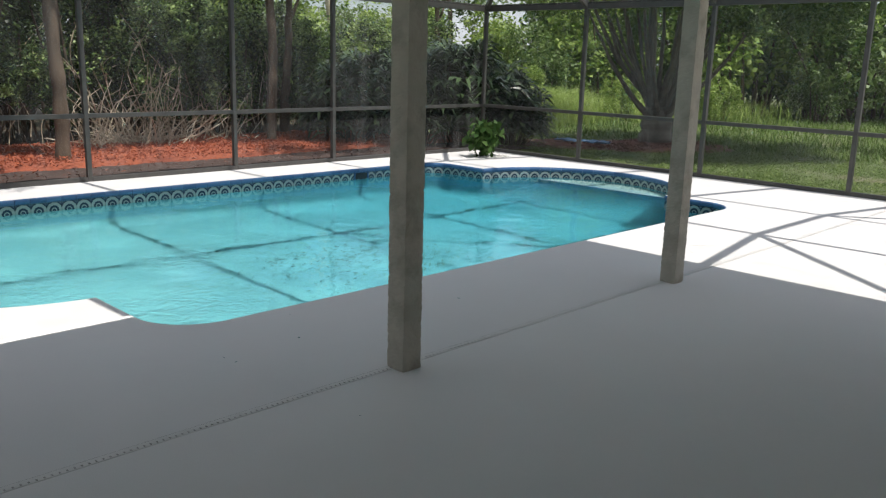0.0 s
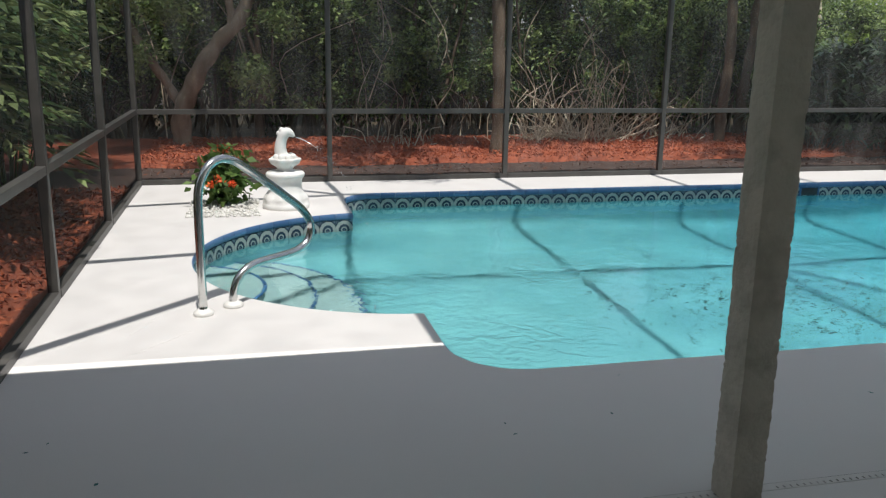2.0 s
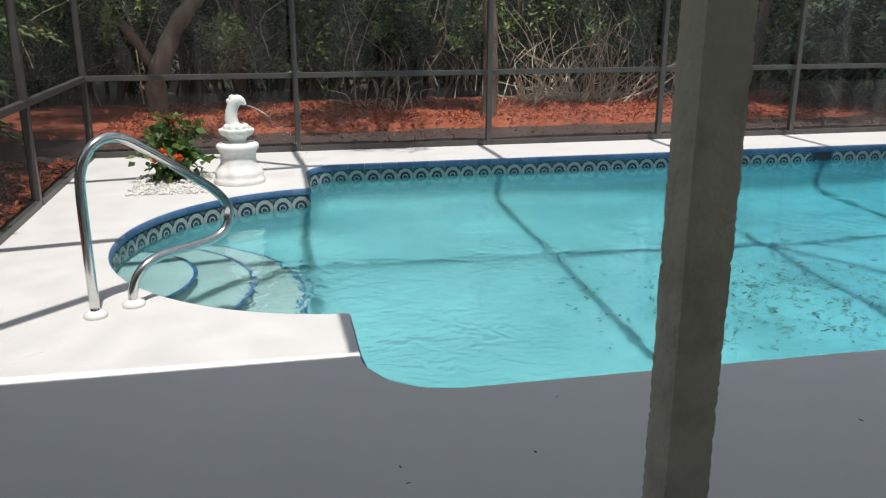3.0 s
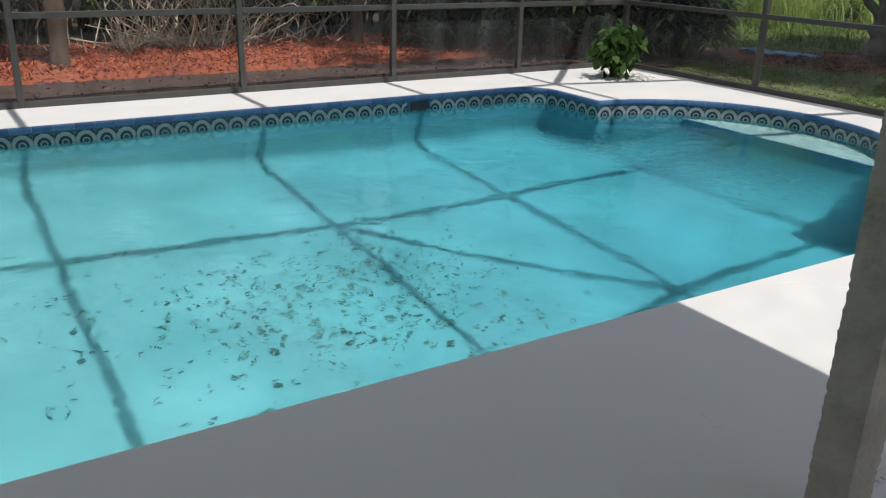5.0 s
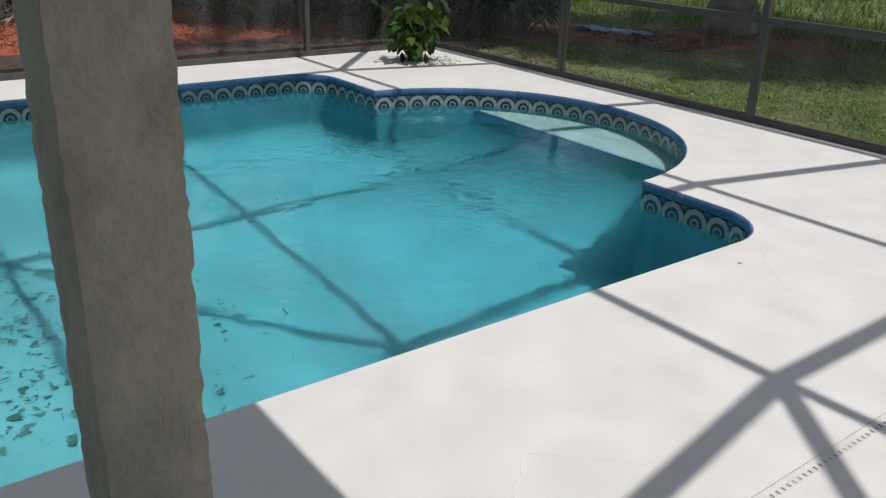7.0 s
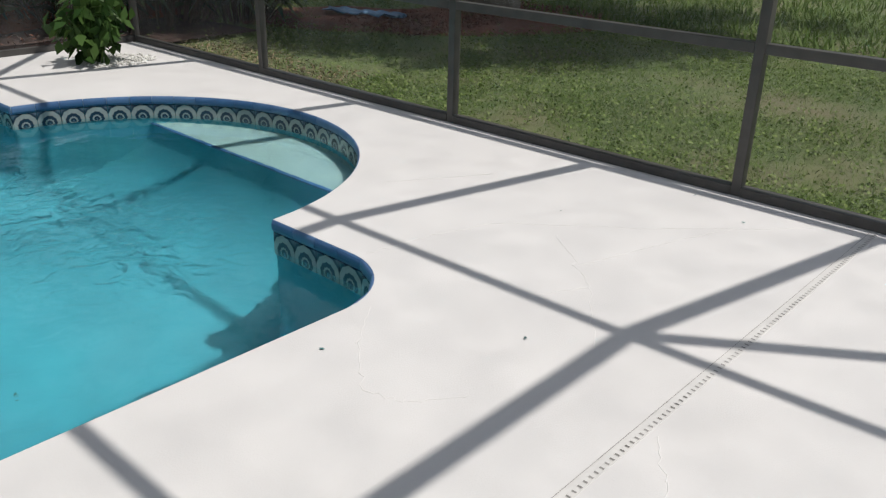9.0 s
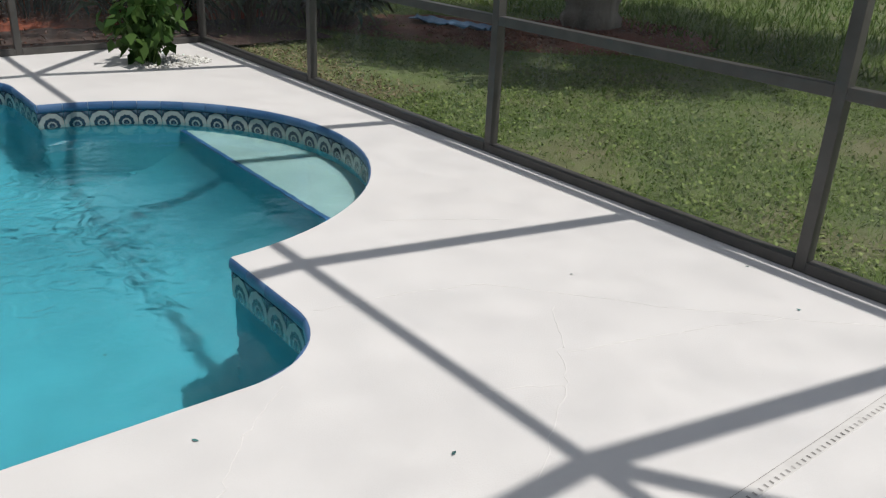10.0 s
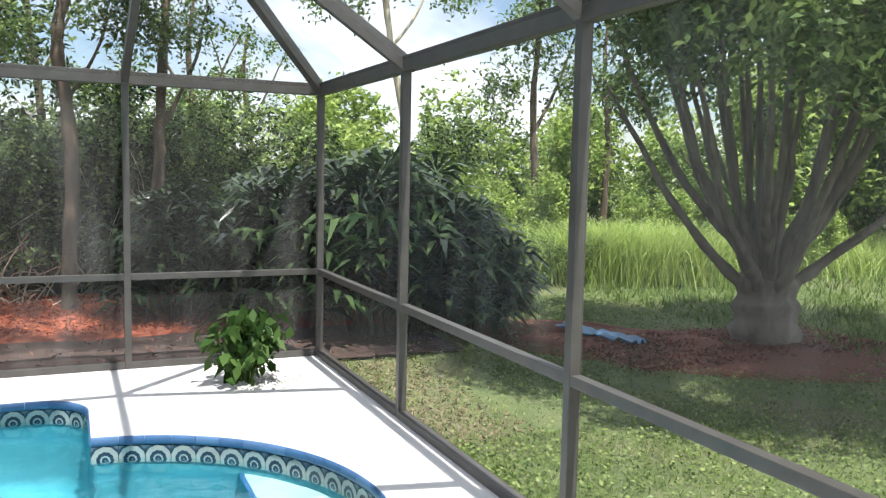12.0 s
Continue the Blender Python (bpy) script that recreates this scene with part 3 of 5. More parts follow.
def cage_wall(name, a, b, stops, label, base_mat=None, mats=()):
    """A screened wall from a to b (plan points), posts at the given distances, with sill, mid rail and eave beam."""
    wall = tagged(empty(name), label, "screen wall", kind="structure")
    a, b = Vector((*a, 0)), Vector((*b, 0))
    d = (b - a).normalized()
    inward = Vector((-d.y, d.x, 0))
    cuts = [0.0] + sorted(stops) + [(b - a).length]
    for s in cuts:
        p = a + d * s
        m = Matrix.Translation(p) @ Matrix.Rotation(math.atan2(d.y, d.x), 4, 'Z')
        bm = box_bm(-0.026, -0.029, 0.0, 0.026, 0.029, EAVE - 0.03, 0.004)
        child("post", bm_mesh("post", bm, M_FRAME), wall, m)
    for k, (s0, s1) in enumerate(zip(cuts, cuts[1:])):
        mat = mats[k] if mats and k < len(mats) else base_mat
        p, q = a + d * (s0 + 0.027), a + d * (s1 - 0.027)
        up = Vector((0, 0, 1))
        frame_bar("sill_rail", p + up * 0.025, q + up * 0.025, 0.066, 0.05, wall)
        frame_bar("mid_rail", p + up * RAIL_Z, q + up * RAIL_Z, 0.055, 0.05, wall)
        o = -inward * 0.020
        screen_pane(wall, [p + o + up * 0.05, q + o + up * 0.05, q + o + up * (RAIL_Z - 0.02), p + o + up * (RAIL_Z - 0.02)], mat)
        screen_pane(wall, [p + o + up * (RAIL_Z + 0.02), q + o + up * (RAIL_Z + 0.02), q + o + up * (EAVE - 0.05), p + o + up * (EAVE - 0.05)], mat)
    bm = bar_bm(a + Vector((0, 0, EAVE)), b + Vector((0, 0, EAVE)), 0.07, 0.10)
    part("eave_beam", bm, M_FRAME, wall)
    return wall


north = cage_wall("wall_north", (CAGE_E, CAGE_N), (CAGE_W, CAGE_N), [CAGE_E - x for x in NORTH_X], "dark bronze aluminium screen wall along the far deck edge", M_SCREEN_DENSE, (M_SCREEN_STREAKED, M_SCREEN_STREAKED))
east = cage_wall("wall_east", (CAGE_E, CAGE_S), (CAGE_E, CAGE_N), [y - CAGE_S for y in EAST_Y], "dark bronze aluminium screen wall beside the lawn")
west = cage_wall("wall_west", (CAGE_W, CAGE_N), (CAGE_W, 3.30), [CAGE_N - y for y in WEST_Y], "dark bronze aluminium screen wall beside leafy plants", M_SCREEN_WEST)
south = cage_wall("wall_south", (5.3, CAGE_S), (CAGE_E, CAGE_S), [1.6, 3.3], "dark bronze aluminium screen wall behind the open deck")

# Unseen end wall, added as open screen so that light reaches the patio.
patio_west = cage_wall("wall_patio_west", (-3.55, 3.3), (-3.55, -1.55), [1.6, 3.2], "unseen dark bronze aluminium screen wall, added to let light into the patio")

# roof of the cage: sloping sides up to a flat crown
cage_roof = tagged(empty("cage_roof"), "hipped screen roof of dark bronze aluminium beams", "screen roof", kind="structure")
CW, CE, CN, CS = CROWN_X[0], CROWN_X[-1], EAST_Y[0], EAST_Y[-1]
ROOF_Y, ROOF_Z, ROOF_X = 3.97, 2.42, 5.55
top = lambda x, y: (x, y, CROWN)


def rafter(a, b):
    return frame_bar("rafter", a, b, 0.055, 0.10, cage_roof)


for post_x, x in zip(NORTH_X, CROWN_X):
    rafter((post_x, CAGE_N, EAVE), top(x, CN))
    y_end = CS if x > 6 else EAST_Y[1]
    rafter(top(x, CN), top(x, y_end))
    if x < 6:
        rafter(top(x, y_end), (x, ROOF_Y, ROOF_Z + 0.12))
    else:
        rafter(top(x, CS), (x, CAGE_S, EAVE))
for y in EAST_Y:
    rafter((CAGE_E, y, EAVE), top(CE, y))
for y in WEST_Y[:2]:
    rafter((CAGE_W, y, EAVE), top(CW, y))
for y in EAST_Y[:2]:
    rafter(top(CE, y), top(CW, y))
rafter(top(CE, EAST_Y[2]), top(CROWN_X[3], EAST_Y[2]))
rafter(top(CE, CS), top(CROWN_X[3], CS))
rafter(top(CROWN_X[3], CS), (ROOF_X, CS, ROOF_Z + 0.12))
rafter(top(CROWN_X[3], EAST_Y[2]), (ROOF_X, ROOF_Y - 0.05, ROOF_Z + 0.12))
rafter(top(CROWN_X[3], CS), (ROOF_X, 0.9, ROOF_Z + 0.12))
rafter((CAGE_E, CAGE_N, EAVE), top(CE, CN))
rafter((CAGE_W, CAGE_N, EAVE), top(CW, CN))
rafter((CAGE_E, CAGE_S, EAVE), top(CE, CS))
rafter((CAGE_W, WEST_Y[2], EAVE), top(CW, EAST_Y[1]))
rafter(top(CROWN_X[2], EAST_Y[1]), top(CROWN_X[3], EAST_Y[2]))
xs = (CAGE_W,) + NORTH_X + (CAGE_E,)
tops = (CW,) + CROWN_X + (CE,)
for x0, x1, tx0, tx1 in zip(xs, xs[1:], tops, tops[1:]):
    pane = [(x0, CAGE_N, EAVE), (tx0, CN, CROWN), (tx1, CN, CROWN), (x1, CAGE_N, EAVE)]
    screen_pane(cage_roof, [p for j, p in enumerate(pane) if p not in pane[:j]])
ys = (CAGE_S,) + tuple(sorted(EAST_Y)) + (CAGE_N,)
for y0, y1 in zip(ys, ys[1:]):
    ty0, ty1 = max(y0, CS), min(y1, CN)
    pane = [(CAGE_E, y0, EAVE), (CAGE_E, y1, EAVE), (CE, ty1, CROWN), (CE, ty0, CROWN)]
    screen_pane(cage_roof, [p for j, p in enumerate(pane) if p not in pane[:j]])
ys = tuple(sorted(WEST_Y)) + (CAGE_N,)
for y0, y1 in zip(ys, ys[1:]):
    ty0, ty1 = max(y0, EAST_Y[1]), min(y1, CN)
    pane = [(CAGE_W, y0, EAVE), (CAGE_W, y1, EAVE), (CW, ty1, CROWN), (CW, ty0, CROWN)]
    screen_pane(cage_roof, [p for j, p in enumerate(pane) if p not in pane[:j]])
N2, N3, E2, E3, RZ = CROWN_X[2], CROWN_X[3], EAST_Y[1], EAST_Y[2], ROOF_Z + 0.1
for x0, x1 in zip(CROWN_X, CROWN_X[1:]):
    y0 = CS if x0 > 6 else E2
    screen_pane(cage_roof, [(x0, y0, CROWN), (x1, y0, CROWN), (x1, CN, CROWN), (x0, CN, CROWN)])
    if x1 < 6:
        screen_pane(cage_roof, [(x0, ROOF_Y, RZ), (x1, ROOF_Y, RZ), (x1, y0, CROWN), (x0, y0, CROWN)])
screen_pane(cage_roof, [(N2, E2, CROWN), (N3, E3, CROWN), (N3, E2, CROWN)])
screen_pane(cage_roof, [(N2, E2, CROWN), (N2, ROOF_Y, RZ), (ROOF_X, ROOF_Y, RZ), (N3, E3, CROWN)])
screen_pane(cage_roof, [(ROOF_X, ROOF_Y, RZ), (ROOF_X, CS, RZ), (N3, CS, CROWN), (N3, E3, CROWN)])
screen_pane(cage_roof, [(ROOF_X, CS, RZ), (ROOF_X, CAGE_S, EAVE), (N3, CS, CROWN)])
screen_pane(cage_roof, [(CAGE_W, WEST_Y[2], EAVE), (CW, E2, CROWN), (CW, ROOF_Y, RZ)])
screen_pane(cage_roof, [(ROOF_X, CAGE_S, EAVE), (CAGE_E, CAGE_S, EAVE), (CE, CS, CROWN), (CROWN_X[3], CS, CROWN)])

# ---- house: covered patio with columns ----
house_roof = tagged(new("ceiling", bm_mesh("ceiling", box_bm(-3.9, -1.9, ROOF_Z - 0.16, ROOF_X, ROOF_Y, ROOF_Z + 0.02, 0.004), M_SOFFIT)),
                    "painted soffit and fascia of the covered patio roof", "patio roof", kind="structure")
rbm = bmesh.new()
rv = [rbm.verts.new(p) for p in ((-3.9, -1.9, 2.445), (ROOF_X, -1.9, 2.445), (ROOF_X, ROOF_Y, 2.445), (-3.9, ROOF_Y, 2.445), (-3.9, -1.9, 3.7), (3.0, -1.9, 3.7))]
for f in ((0, 1, 2, 3), (3, 2, 5, 4), (1, 5, 2), (0, 3, 4), (0, 4, 5, 1)):
    rbm.faces.new([rv[i] for i in f])
tagged(new("roof", bm_mesh("roof", rbm, M_ROOF)), "brown shingle house roof above the patio", "roof", kind="structure")
# House walls out of view, kept pale to throw light under the roof.
for nm, bx in (("wall_house_south", (-3.6, -1.75, 0, 5.25, -1.6, 2.26)), ("wall_house_east", (5.1, -1.6, 0, 5.25, 0.55, 2.26)), ("wall_house_north", (-3.75, 3.3, 0, -0.40, 3.45, 2.26))):
    tagged(new(nm, bm_mesh(nm, box_bm(*bx), M_WALL)), "unseen pale stucco house wall, throws light under the patio roof", "wall", kind="structure")


def column(x, y, label):
    """A square stucco column with ragged edges."""
    rng = random.Random(int(x * 100))
    h, s, nz = 2.26, 0.0585, 200
    bm = bmesh.new()
    rings = []
    n = 5
    per = [(-s + 2 * s * i / n, -s) for i in range(n)] + [(s, -s + 2 * s * i / n) for i in range(n)] + \
          [(s - 2 * s * i / n, s) for i in range(n)] + [(-s, s - 2 * s * i / n) for i in range(n)]
    for j in range(nz + 1):
        z = h * j / nz
        ring = []
        for i, (px, py) in enumerate(per):
            k = noise.noise(Vector((px * 14 + x, py * 14, z * 9))) * 0.0012 + noise.noise(Vector((px * 60 + x, py * 60, z * 60))) * 0.0018
            corner = i % n == 0
            sc = 1 + k / s - (0.02 + 0.045 * rng.random() ** 3 if corner else 0)
            ring.append(bm.verts.new((px * sc, py * sc, z)))
        rings.append(ring)
    m = len(per)
    for a, b in zip(rings, rings[1:]):
        for i in range(m):
            bm.faces.new((a[i], a[(i + 1) % m], b[(i + 1) % m], b[i]))
    bm.faces.new(rings[-1])
    ob = new("column", bm_mesh("column", bm, M_STUCCO))
    ob.matrix_basis = pose(x, y, 0.0)
    return tagged(ob, label, "column", "patio columns")


column(2.259, 3.250, "square beige stucco column with rough chipped edges")
column(4.781, 3.250, "square beige stucco column with rough chipped edges")

# ---- pool fittings ----
rail = tagged(empty("pool_handrail", 0.462, 5.522, 0, 38), "polished stainless steel pool handrail with white base flanges", "handrail")
prof = [(0, 0, 0.0), (0, 0, 0.3), (0.003, 0, 0.60), (0.02, 0, 0.71), (0.075, 0, 0.795), (0.155, 0, 0.83), (0.235, 0, 0.815), (0.32, 0, 0.765), (0.44, 0, 0.685), (0.60, 0, 0.57),
        (0.70, 0, 0.495), (0.765, 0, 0.42), (0.785, 0, 0.35), (0.755, 0, 0.28), (0.67, 0, 0.237), (0.54, 0, 0.225), (0.40, 0, 0.220), (0.30, 0, 0.198), (0.232, 0, 0.145), (0.200, 0, 0.07), (0.196, 0, 0.0)]
pp = smooth_path(prof, 5)
vs, fs = tube_data(pp, [0.0235] * len(pp), 14)
child("tube", mesh_from("tube", vs, fs, M_STEEL, True), rail)
for u in (0.0, 0.196):
    child("flange", bm_mesh("flange", lathe_bm([(0.055, 0.0), (0.056, 0.012), (0.050, 0.022), (0.036, 0.028), (0.027, 0.034)], 28), M_PLASTIC, True), rail, pose(u, 0, 0), "round white plastic base flange")

fountain_bm = lathe_bm([(0.205, 0.0), (0.210, 0.02), (0.205, 0.045), (0.185, 0.055), (0.190, 0.075), (0.180, 0.105), (0.160, 0.13), (0.147, 0.16), (0.142, 0.21), (0.146, 0.25), (0.158, 0.27),
                        (0.170, 0.285), (0.172, 0.305), (0.160, 0.32), (0.120, 0.328), (0.075, 0.332), (0.066, 0.345), (0.078, 0.365), (0.116, 0.395), (0.134, 0.43), (0.128, 0.445), (0.095, 0.44), (0.05, 0.43)], 48,
                       lambda a, z: 1 + (0.10 * abs(math.cos(4 * a)) - 0.03 if 0.05 < z < 0.14 else 0.10 * math.cos(7 * a) * (0.365 < z) if z < 0.446 else 0))
fig = smooth_path([(0.0, 0, 0.42), (-0.028, 0, 0.47), (-0.036, 0, 0.53), (-0.026, 0, 0.59), (-0.004, 0, 0.645), (0.028, 0, 0.668), (0.062, 0, 0.655), (0.088, 0, 0.632)], 4)
fr = [0.062, 0.062, 0.061, 0.060, 0.058, 0.056, 0.054, 0.053, 0.052, 0.050, 0.049, 0.047, 0.046, 0.046, 0.046, 0.047, 0.048, 0.048, 0.048, 0.047, 0.045, 0.042, 0.038, 0.034, 0.030, 0.025, 0.020, 0.015, 0.009]
vs, fs = tube_data(fig, [fr[min(i, len(fr) - 1)] for i in range(len(fig))], 14)
vmap = [fountain_bm.verts.new(v) for v in vs]
for f in fs:
    fountain_bm.faces.new([vmap[i] for i in f])
for k in range(7):
    a = 2 * math.pi * k / 7
    bmesh.ops.create_icosphere(fountain_bm, subdivisions=2, radius=0.034, matrix=pose(0.072 * math.cos(a), 0.072 * math.sin(a), 0.452))
for sx, sz, r in ((-0.02, 0.688, 0.026), (-0.045, 0.66, 0.024), (-0.058, 0.58, 0.022)):
    bmesh.ops.create_icosphere(fountain_bm, subdivisions=2, radius=r, matrix=pose(sx, 0, sz))
fountain = new("garden_fountain", bm_mesh("garden_fountain", fountain_bm, M_CAST, True))
fountain.matrix_basis = pose(1.04, 8.53, 0, 0, 0, -12)
tagged(fountain, "white cast stone spouting fish fountain on round scalloped pedestal", "fountain")

M_JET = bpy.data.materials.new("spouting_water")
M_JET.use_nodes = True
M_JET.node_tree.nodes["Principled BSDF"].inputs["Base Color"].default_value = (0.85, 0.90, 0.92, 1)
M_JET.node_tree.nodes["Principled BSDF"].inputs["Transmission Weight"].default_value = 0.6
M_JET.node_tree.nodes["Principled BSDF"].inputs["Roughness"].default_value = 0.1
M_JET.node_tree.nodes["Principled BSDF"].inputs["IOR"].default_value = 1.33
jet_pts = [Vector((1.142 + 0.16 * s, 8.48 - 0.085 * s, 0.628 - 0.035 * s - 0.045 * s * s)) for s in np.linspace(0, 1.05, 12)]
vs, fs = tube_data(jet_pts, [0.0045] * 6 + [0.004, 0.0035, 0.003, 0.0025, 0.002, 0.0015], 6)
jr = random.Random(4)
for k in range(90):
    s = jr.uniform(0.8, 4.1)
    p = Vector((1.142 + 0.16 * s, 8.48 - 0.085 * s, 0.628 - 0.035 * s - 0.045 * s * s)) + Vector((jr.gauss(0, 0.018), jr.gauss(0, 0.018), jr.gauss(0, 0.02)))
    if p.z < WATER_Z + 0.02:
        continue
    r, n0 = jr.uniform(0.002, 0.0045), len(vs)
    vs += [p + Vector(d) * r for d in ((1, 0, 0), (-1, 0, 0), (0, 1, 0), (0, -1, 0), (0, 0, 1.4), (0, 0, -1.4))]
    fs += [tuple(n0 + i for i in f) for f in ((0, 2, 4), (2, 1, 4), (1, 3, 4), (3, 0, 4), (2, 0, 5), (1, 2, 5), (3, 1, 5), (0, 3, 5))]
tagged(new("water_jet", mesh_from("water_jet", vs, fs, M_JET, True)), "thin arc of water spouting from the fountain into the pool", "water jet", kind="stuff")

skimmer = tagged(empty("skimmer", 6.86, PY1 - 0.004, -0.09), "dark rectangular skimmer mouth in the tile band", "skimmer")
child("mouth", bm_mesh("mouth", box_bm(-0.105, -0.004, -0.055, 0.105, 0.01, 0.03), M_BLACK), skimmer)
for bx in ((-0.125, -0.012, -0.07, -0.105, 0.008, 0.045), (0.105, -0.012, -0.07, 0.125, 0.008, 0.045), (-0.105, -0.012, 0.03, 0.105, 0.008, 0.045)):
    child("surround", bm_mesh("surround", box_bm(*bx, 0.002), M_NAVY), skimmer)


# ---- planting beds in the deck ----
def pebble_bed(x, y, rx, ry, n, seed, square=False):
    r = np.random.default_rng(seed)
    ico = bmesh.new()
    bmesh.ops.create_icosphere(ico, subdivisions=1, radius=1)
    iv, jf = np.array([v.co[:] for v in ico.verts]), [[v.index for v in f.verts] for f in ico.faces]
    ico.free()
    vs, fs = [], []
    for k in range(n):
        a, d = r.uniform(0, 6.283), math.sqrt(r.random())
        s = r.uniform(0.006, 0.016)
        ux, uy = (r.uniform(-1, 1), r.uniform(-1, 1)) if square else (d * math.cos(a), d * math.sin(a))
        c = np.array([x + rx * ux, y + ry * uy, s * 0.3 + r.uniform(0, 0.008)])
        n0 = len(vs)
        vs.extend(c + iv * s * np.array([r.uniform(0.8, 1.3), r.uniform(0.8, 1.3), 0.7]))
        fs.extend([[n0 + i for i in f] for f in jf])
    ob = new("pebbles", mesh_from("pebbles", vs, fs, M_PEBBLE, True))
    return tagged(ob, "loose white pebbles round the plant on the deck", "pebbles", kind="stuff")


def flowering_plant(x, y, w, h, n, leaf, flowers, label, seed, green=None, droop=0.55):
    """A leafy plant: stems, broad hanging leaves and a few orange-red blooms."""
    r = np.random.default_rng(seed)
    root = empty("flowering_plant" if flowers else "leafy_plant", x, y, 0)
    vs, fs, tips = [], [], []
    for k in range(16):
        a, l = r.uniform(0, 6.283), r.uniform(0.35, 1.0)
        end = Vector((math.cos(a) * w * 0.42 * r.uniform(0.3, 1), math.sin(a) * w * 0.42 * r.uniform(0.3, 1), h * (0.95 if k < 4 else l * 0.9)))
        if k < 4:
            end.x, end.y = end.x * 0.4, end.y * 0.4
        pts = smooth_path([(end.x * 0.15, end.y * 0.15, 0), (end.x * 0.5, end.y * 0.5, end.z * 0.6), end], 4)
        v, f = tube_data(pts, np.linspace(0.007, 0.003, len(pts)), 5)
        n0 = len(vs)
        vs += v
        fs += [tuple(n0 + i for i in q) for q in f]
        tips.append(pts)
    child("stems", mesh_from("stems", vs, fs, M_POTLEAF, True), root)
    cen = np.array([np.array(t[r.integers(2, len(t))]) for t in [tips[r.integers(0, 16)] for _ in range(n)]]) + r.normal(size=(n, 3)) * np.array([w * 0.13, w * 0.13, h * 0.07])
    cen[:, 2] = np.maximum(cen[:, 2], 0.04)
    out = cen * np.array([1, 1, 0]) / max(w * 0.4, 0.1)
    child("leaves", quads_mesh("leaves", leaf_quads(r, cen, leaf, leaf * 0.62, droop, out), green or M_POTLEAF), root)
    for k in range(flowers):
        t = tips[k][-1] + Vector((0, -0.03, 0.015)) if k < 2 else Vector((r.uniform(-0.2, 0.2), -w * 0.45, r.uniform(0.08, 0.3)))
        q = leaf_quads(r, np.array(t) + r.normal(size=(22, 3)) * 0.016, 0.038, 0.03, 0.0)
        child("bloom", quads_mesh("bloom", q, M_FLOWER), root, None, "orange-red bloom")
    return tagged(root, label, "plant")


flowering_plant(0.47, 8.74, 0.64, 0.52, 470, 0.092, 5, "green leafy plant with orange-red blooms in white pebbles", 11)
pebble_bed(0.50, 8.55, 0.30, 0.40, 1100, 2, True)
flowering_plant(9.38, 9.16, 0.62, 0.54, 330, 0.135, 0, "green leafy plant with hanging leaves in the deck corner", 12, M_SHADELEAF, 1.3)
pebble_bed(9.55, 9.15, 0.32, 0.26, 300, 3)

# ---- bits lying on the deck and the pool floor ----
br = np.random.default_rng(21)


def scrap(points, size, z, name, label, category):
    c = np.array([(x, y, z) for x, y in points])
    q = leaf_quads(br, c, size, size * 0.6, 0.0)
    q[:, :, 2] = z + br.uniform(0, 0.004, (len(c), 4))
    return tagged(new(name, quads_mesh(name, q, M_DIRT)), label, category, kind="stuff")


scrap([(-0.02, 4.08), (-0.08, 4.02), (0.2, 3.74), (1.68, 3.82), (2.32, 4.29), (1.73, 2.94), (3.32, 3.90), (2.12, 3.92), (1.67, 3.92), (9.98, 4.11), (9.79, 3.77), (8.2, 3.84), (7.67, 4.28), (9.3, 4.46)], 0.021, 0.003,
      "leaf_bits", "small dark leaf bits scattered on the deck", "leaf litter")
n = 780
px = np.concatenate([br.normal(4.75, 0.75, n), br.uniform(3.0, 8.0, 50)])
py = np.concatenate([6.55 + br.normal(0, 0.5, n), br.uniform(5.0, 8.0, 50)])
pc = np.stack([px, py, np.array([floor_z(x) + 0.012 for x in px])], axis=1)
dq = leaf_quads(br, pc, 0.052, 0.026, 0.0)
dq[:, :, 0] = pc[:, None, 0] + (dq[:, :, 0] - pc[:, None, 0]) * br.uniform(0.5, 1.7, len(pc))[:, None]
dq[:, :, 2] = pc[:, None, 2]
tagged(new("pool_debris", quads_mesh("pool_debris", dq, M_DIRT)), "dark leaf debris lying on the pool floor", "leaf debris", kind="stuff")
lines = tagged(empty("deck_crack_lines"), "fine pale patched crack lines in the painted deck", "crack lines", kind="structure")
CRACKS = (((8.3, 4.75), (8.62, 4.70), (8.95, 4.59), (9.44, 4.02), (9.96, 3.5)), ((8.84, 4.05), (9.25, 3.93), (9.69, 3.77)), ((9.04, 4.31), (8.86, 4.08), (8.69, 3.9), (8.32, 3.64)),
          ((8.43, 4.04), (8.69, 3.92)), ((8.02, 3.24), (7.86, 3.12), (7.66, 3.03)), ((7.98, 4.39), (7.78, 4.22), (7.6, 4.0), (7.65, 3.86)), ((7.65, 3.86), (7.81, 3.75)), ((5.94, 3.79), (6.08, 3.66), (6.23, 3.52)),
          ((5.94, 3.79), (5.63, 3.49)), ((6.0, 4.37), (6.36, 4.13)), ((4.84, 4.04), (4.85, 3.98)), ((4.85, 3.77), (4.83, 3.62)), ((5.88, 3.75), (5.69, 3.56)), ((0.1, 5.21), (0.23, 5.52)), ((0.16, 4.96), (0.41, 5.25)), ((9.0, 5.35), (9.5, 5.05)))
for a, b in ((p, q) for run in CRACKS for p, q in zip(run, run[1:])):
    a, b = Vector((*a, 0.0012)), Vector((*b, 0.0012))
    pts = [a.lerp(b, i / 8) + Vector((br.normal() * 0.006, br.normal() * 0.006, 0)) for i in range(9)]
    vs, fs = tube_data(pts, [0.0017] * 9, 5)
    child("crack_line", mesh_from("crack_line", [Vector((v.x, v.y, max(-0.001, v.z * 0.5))) for v in vs], fs, M_JOINT), lines)


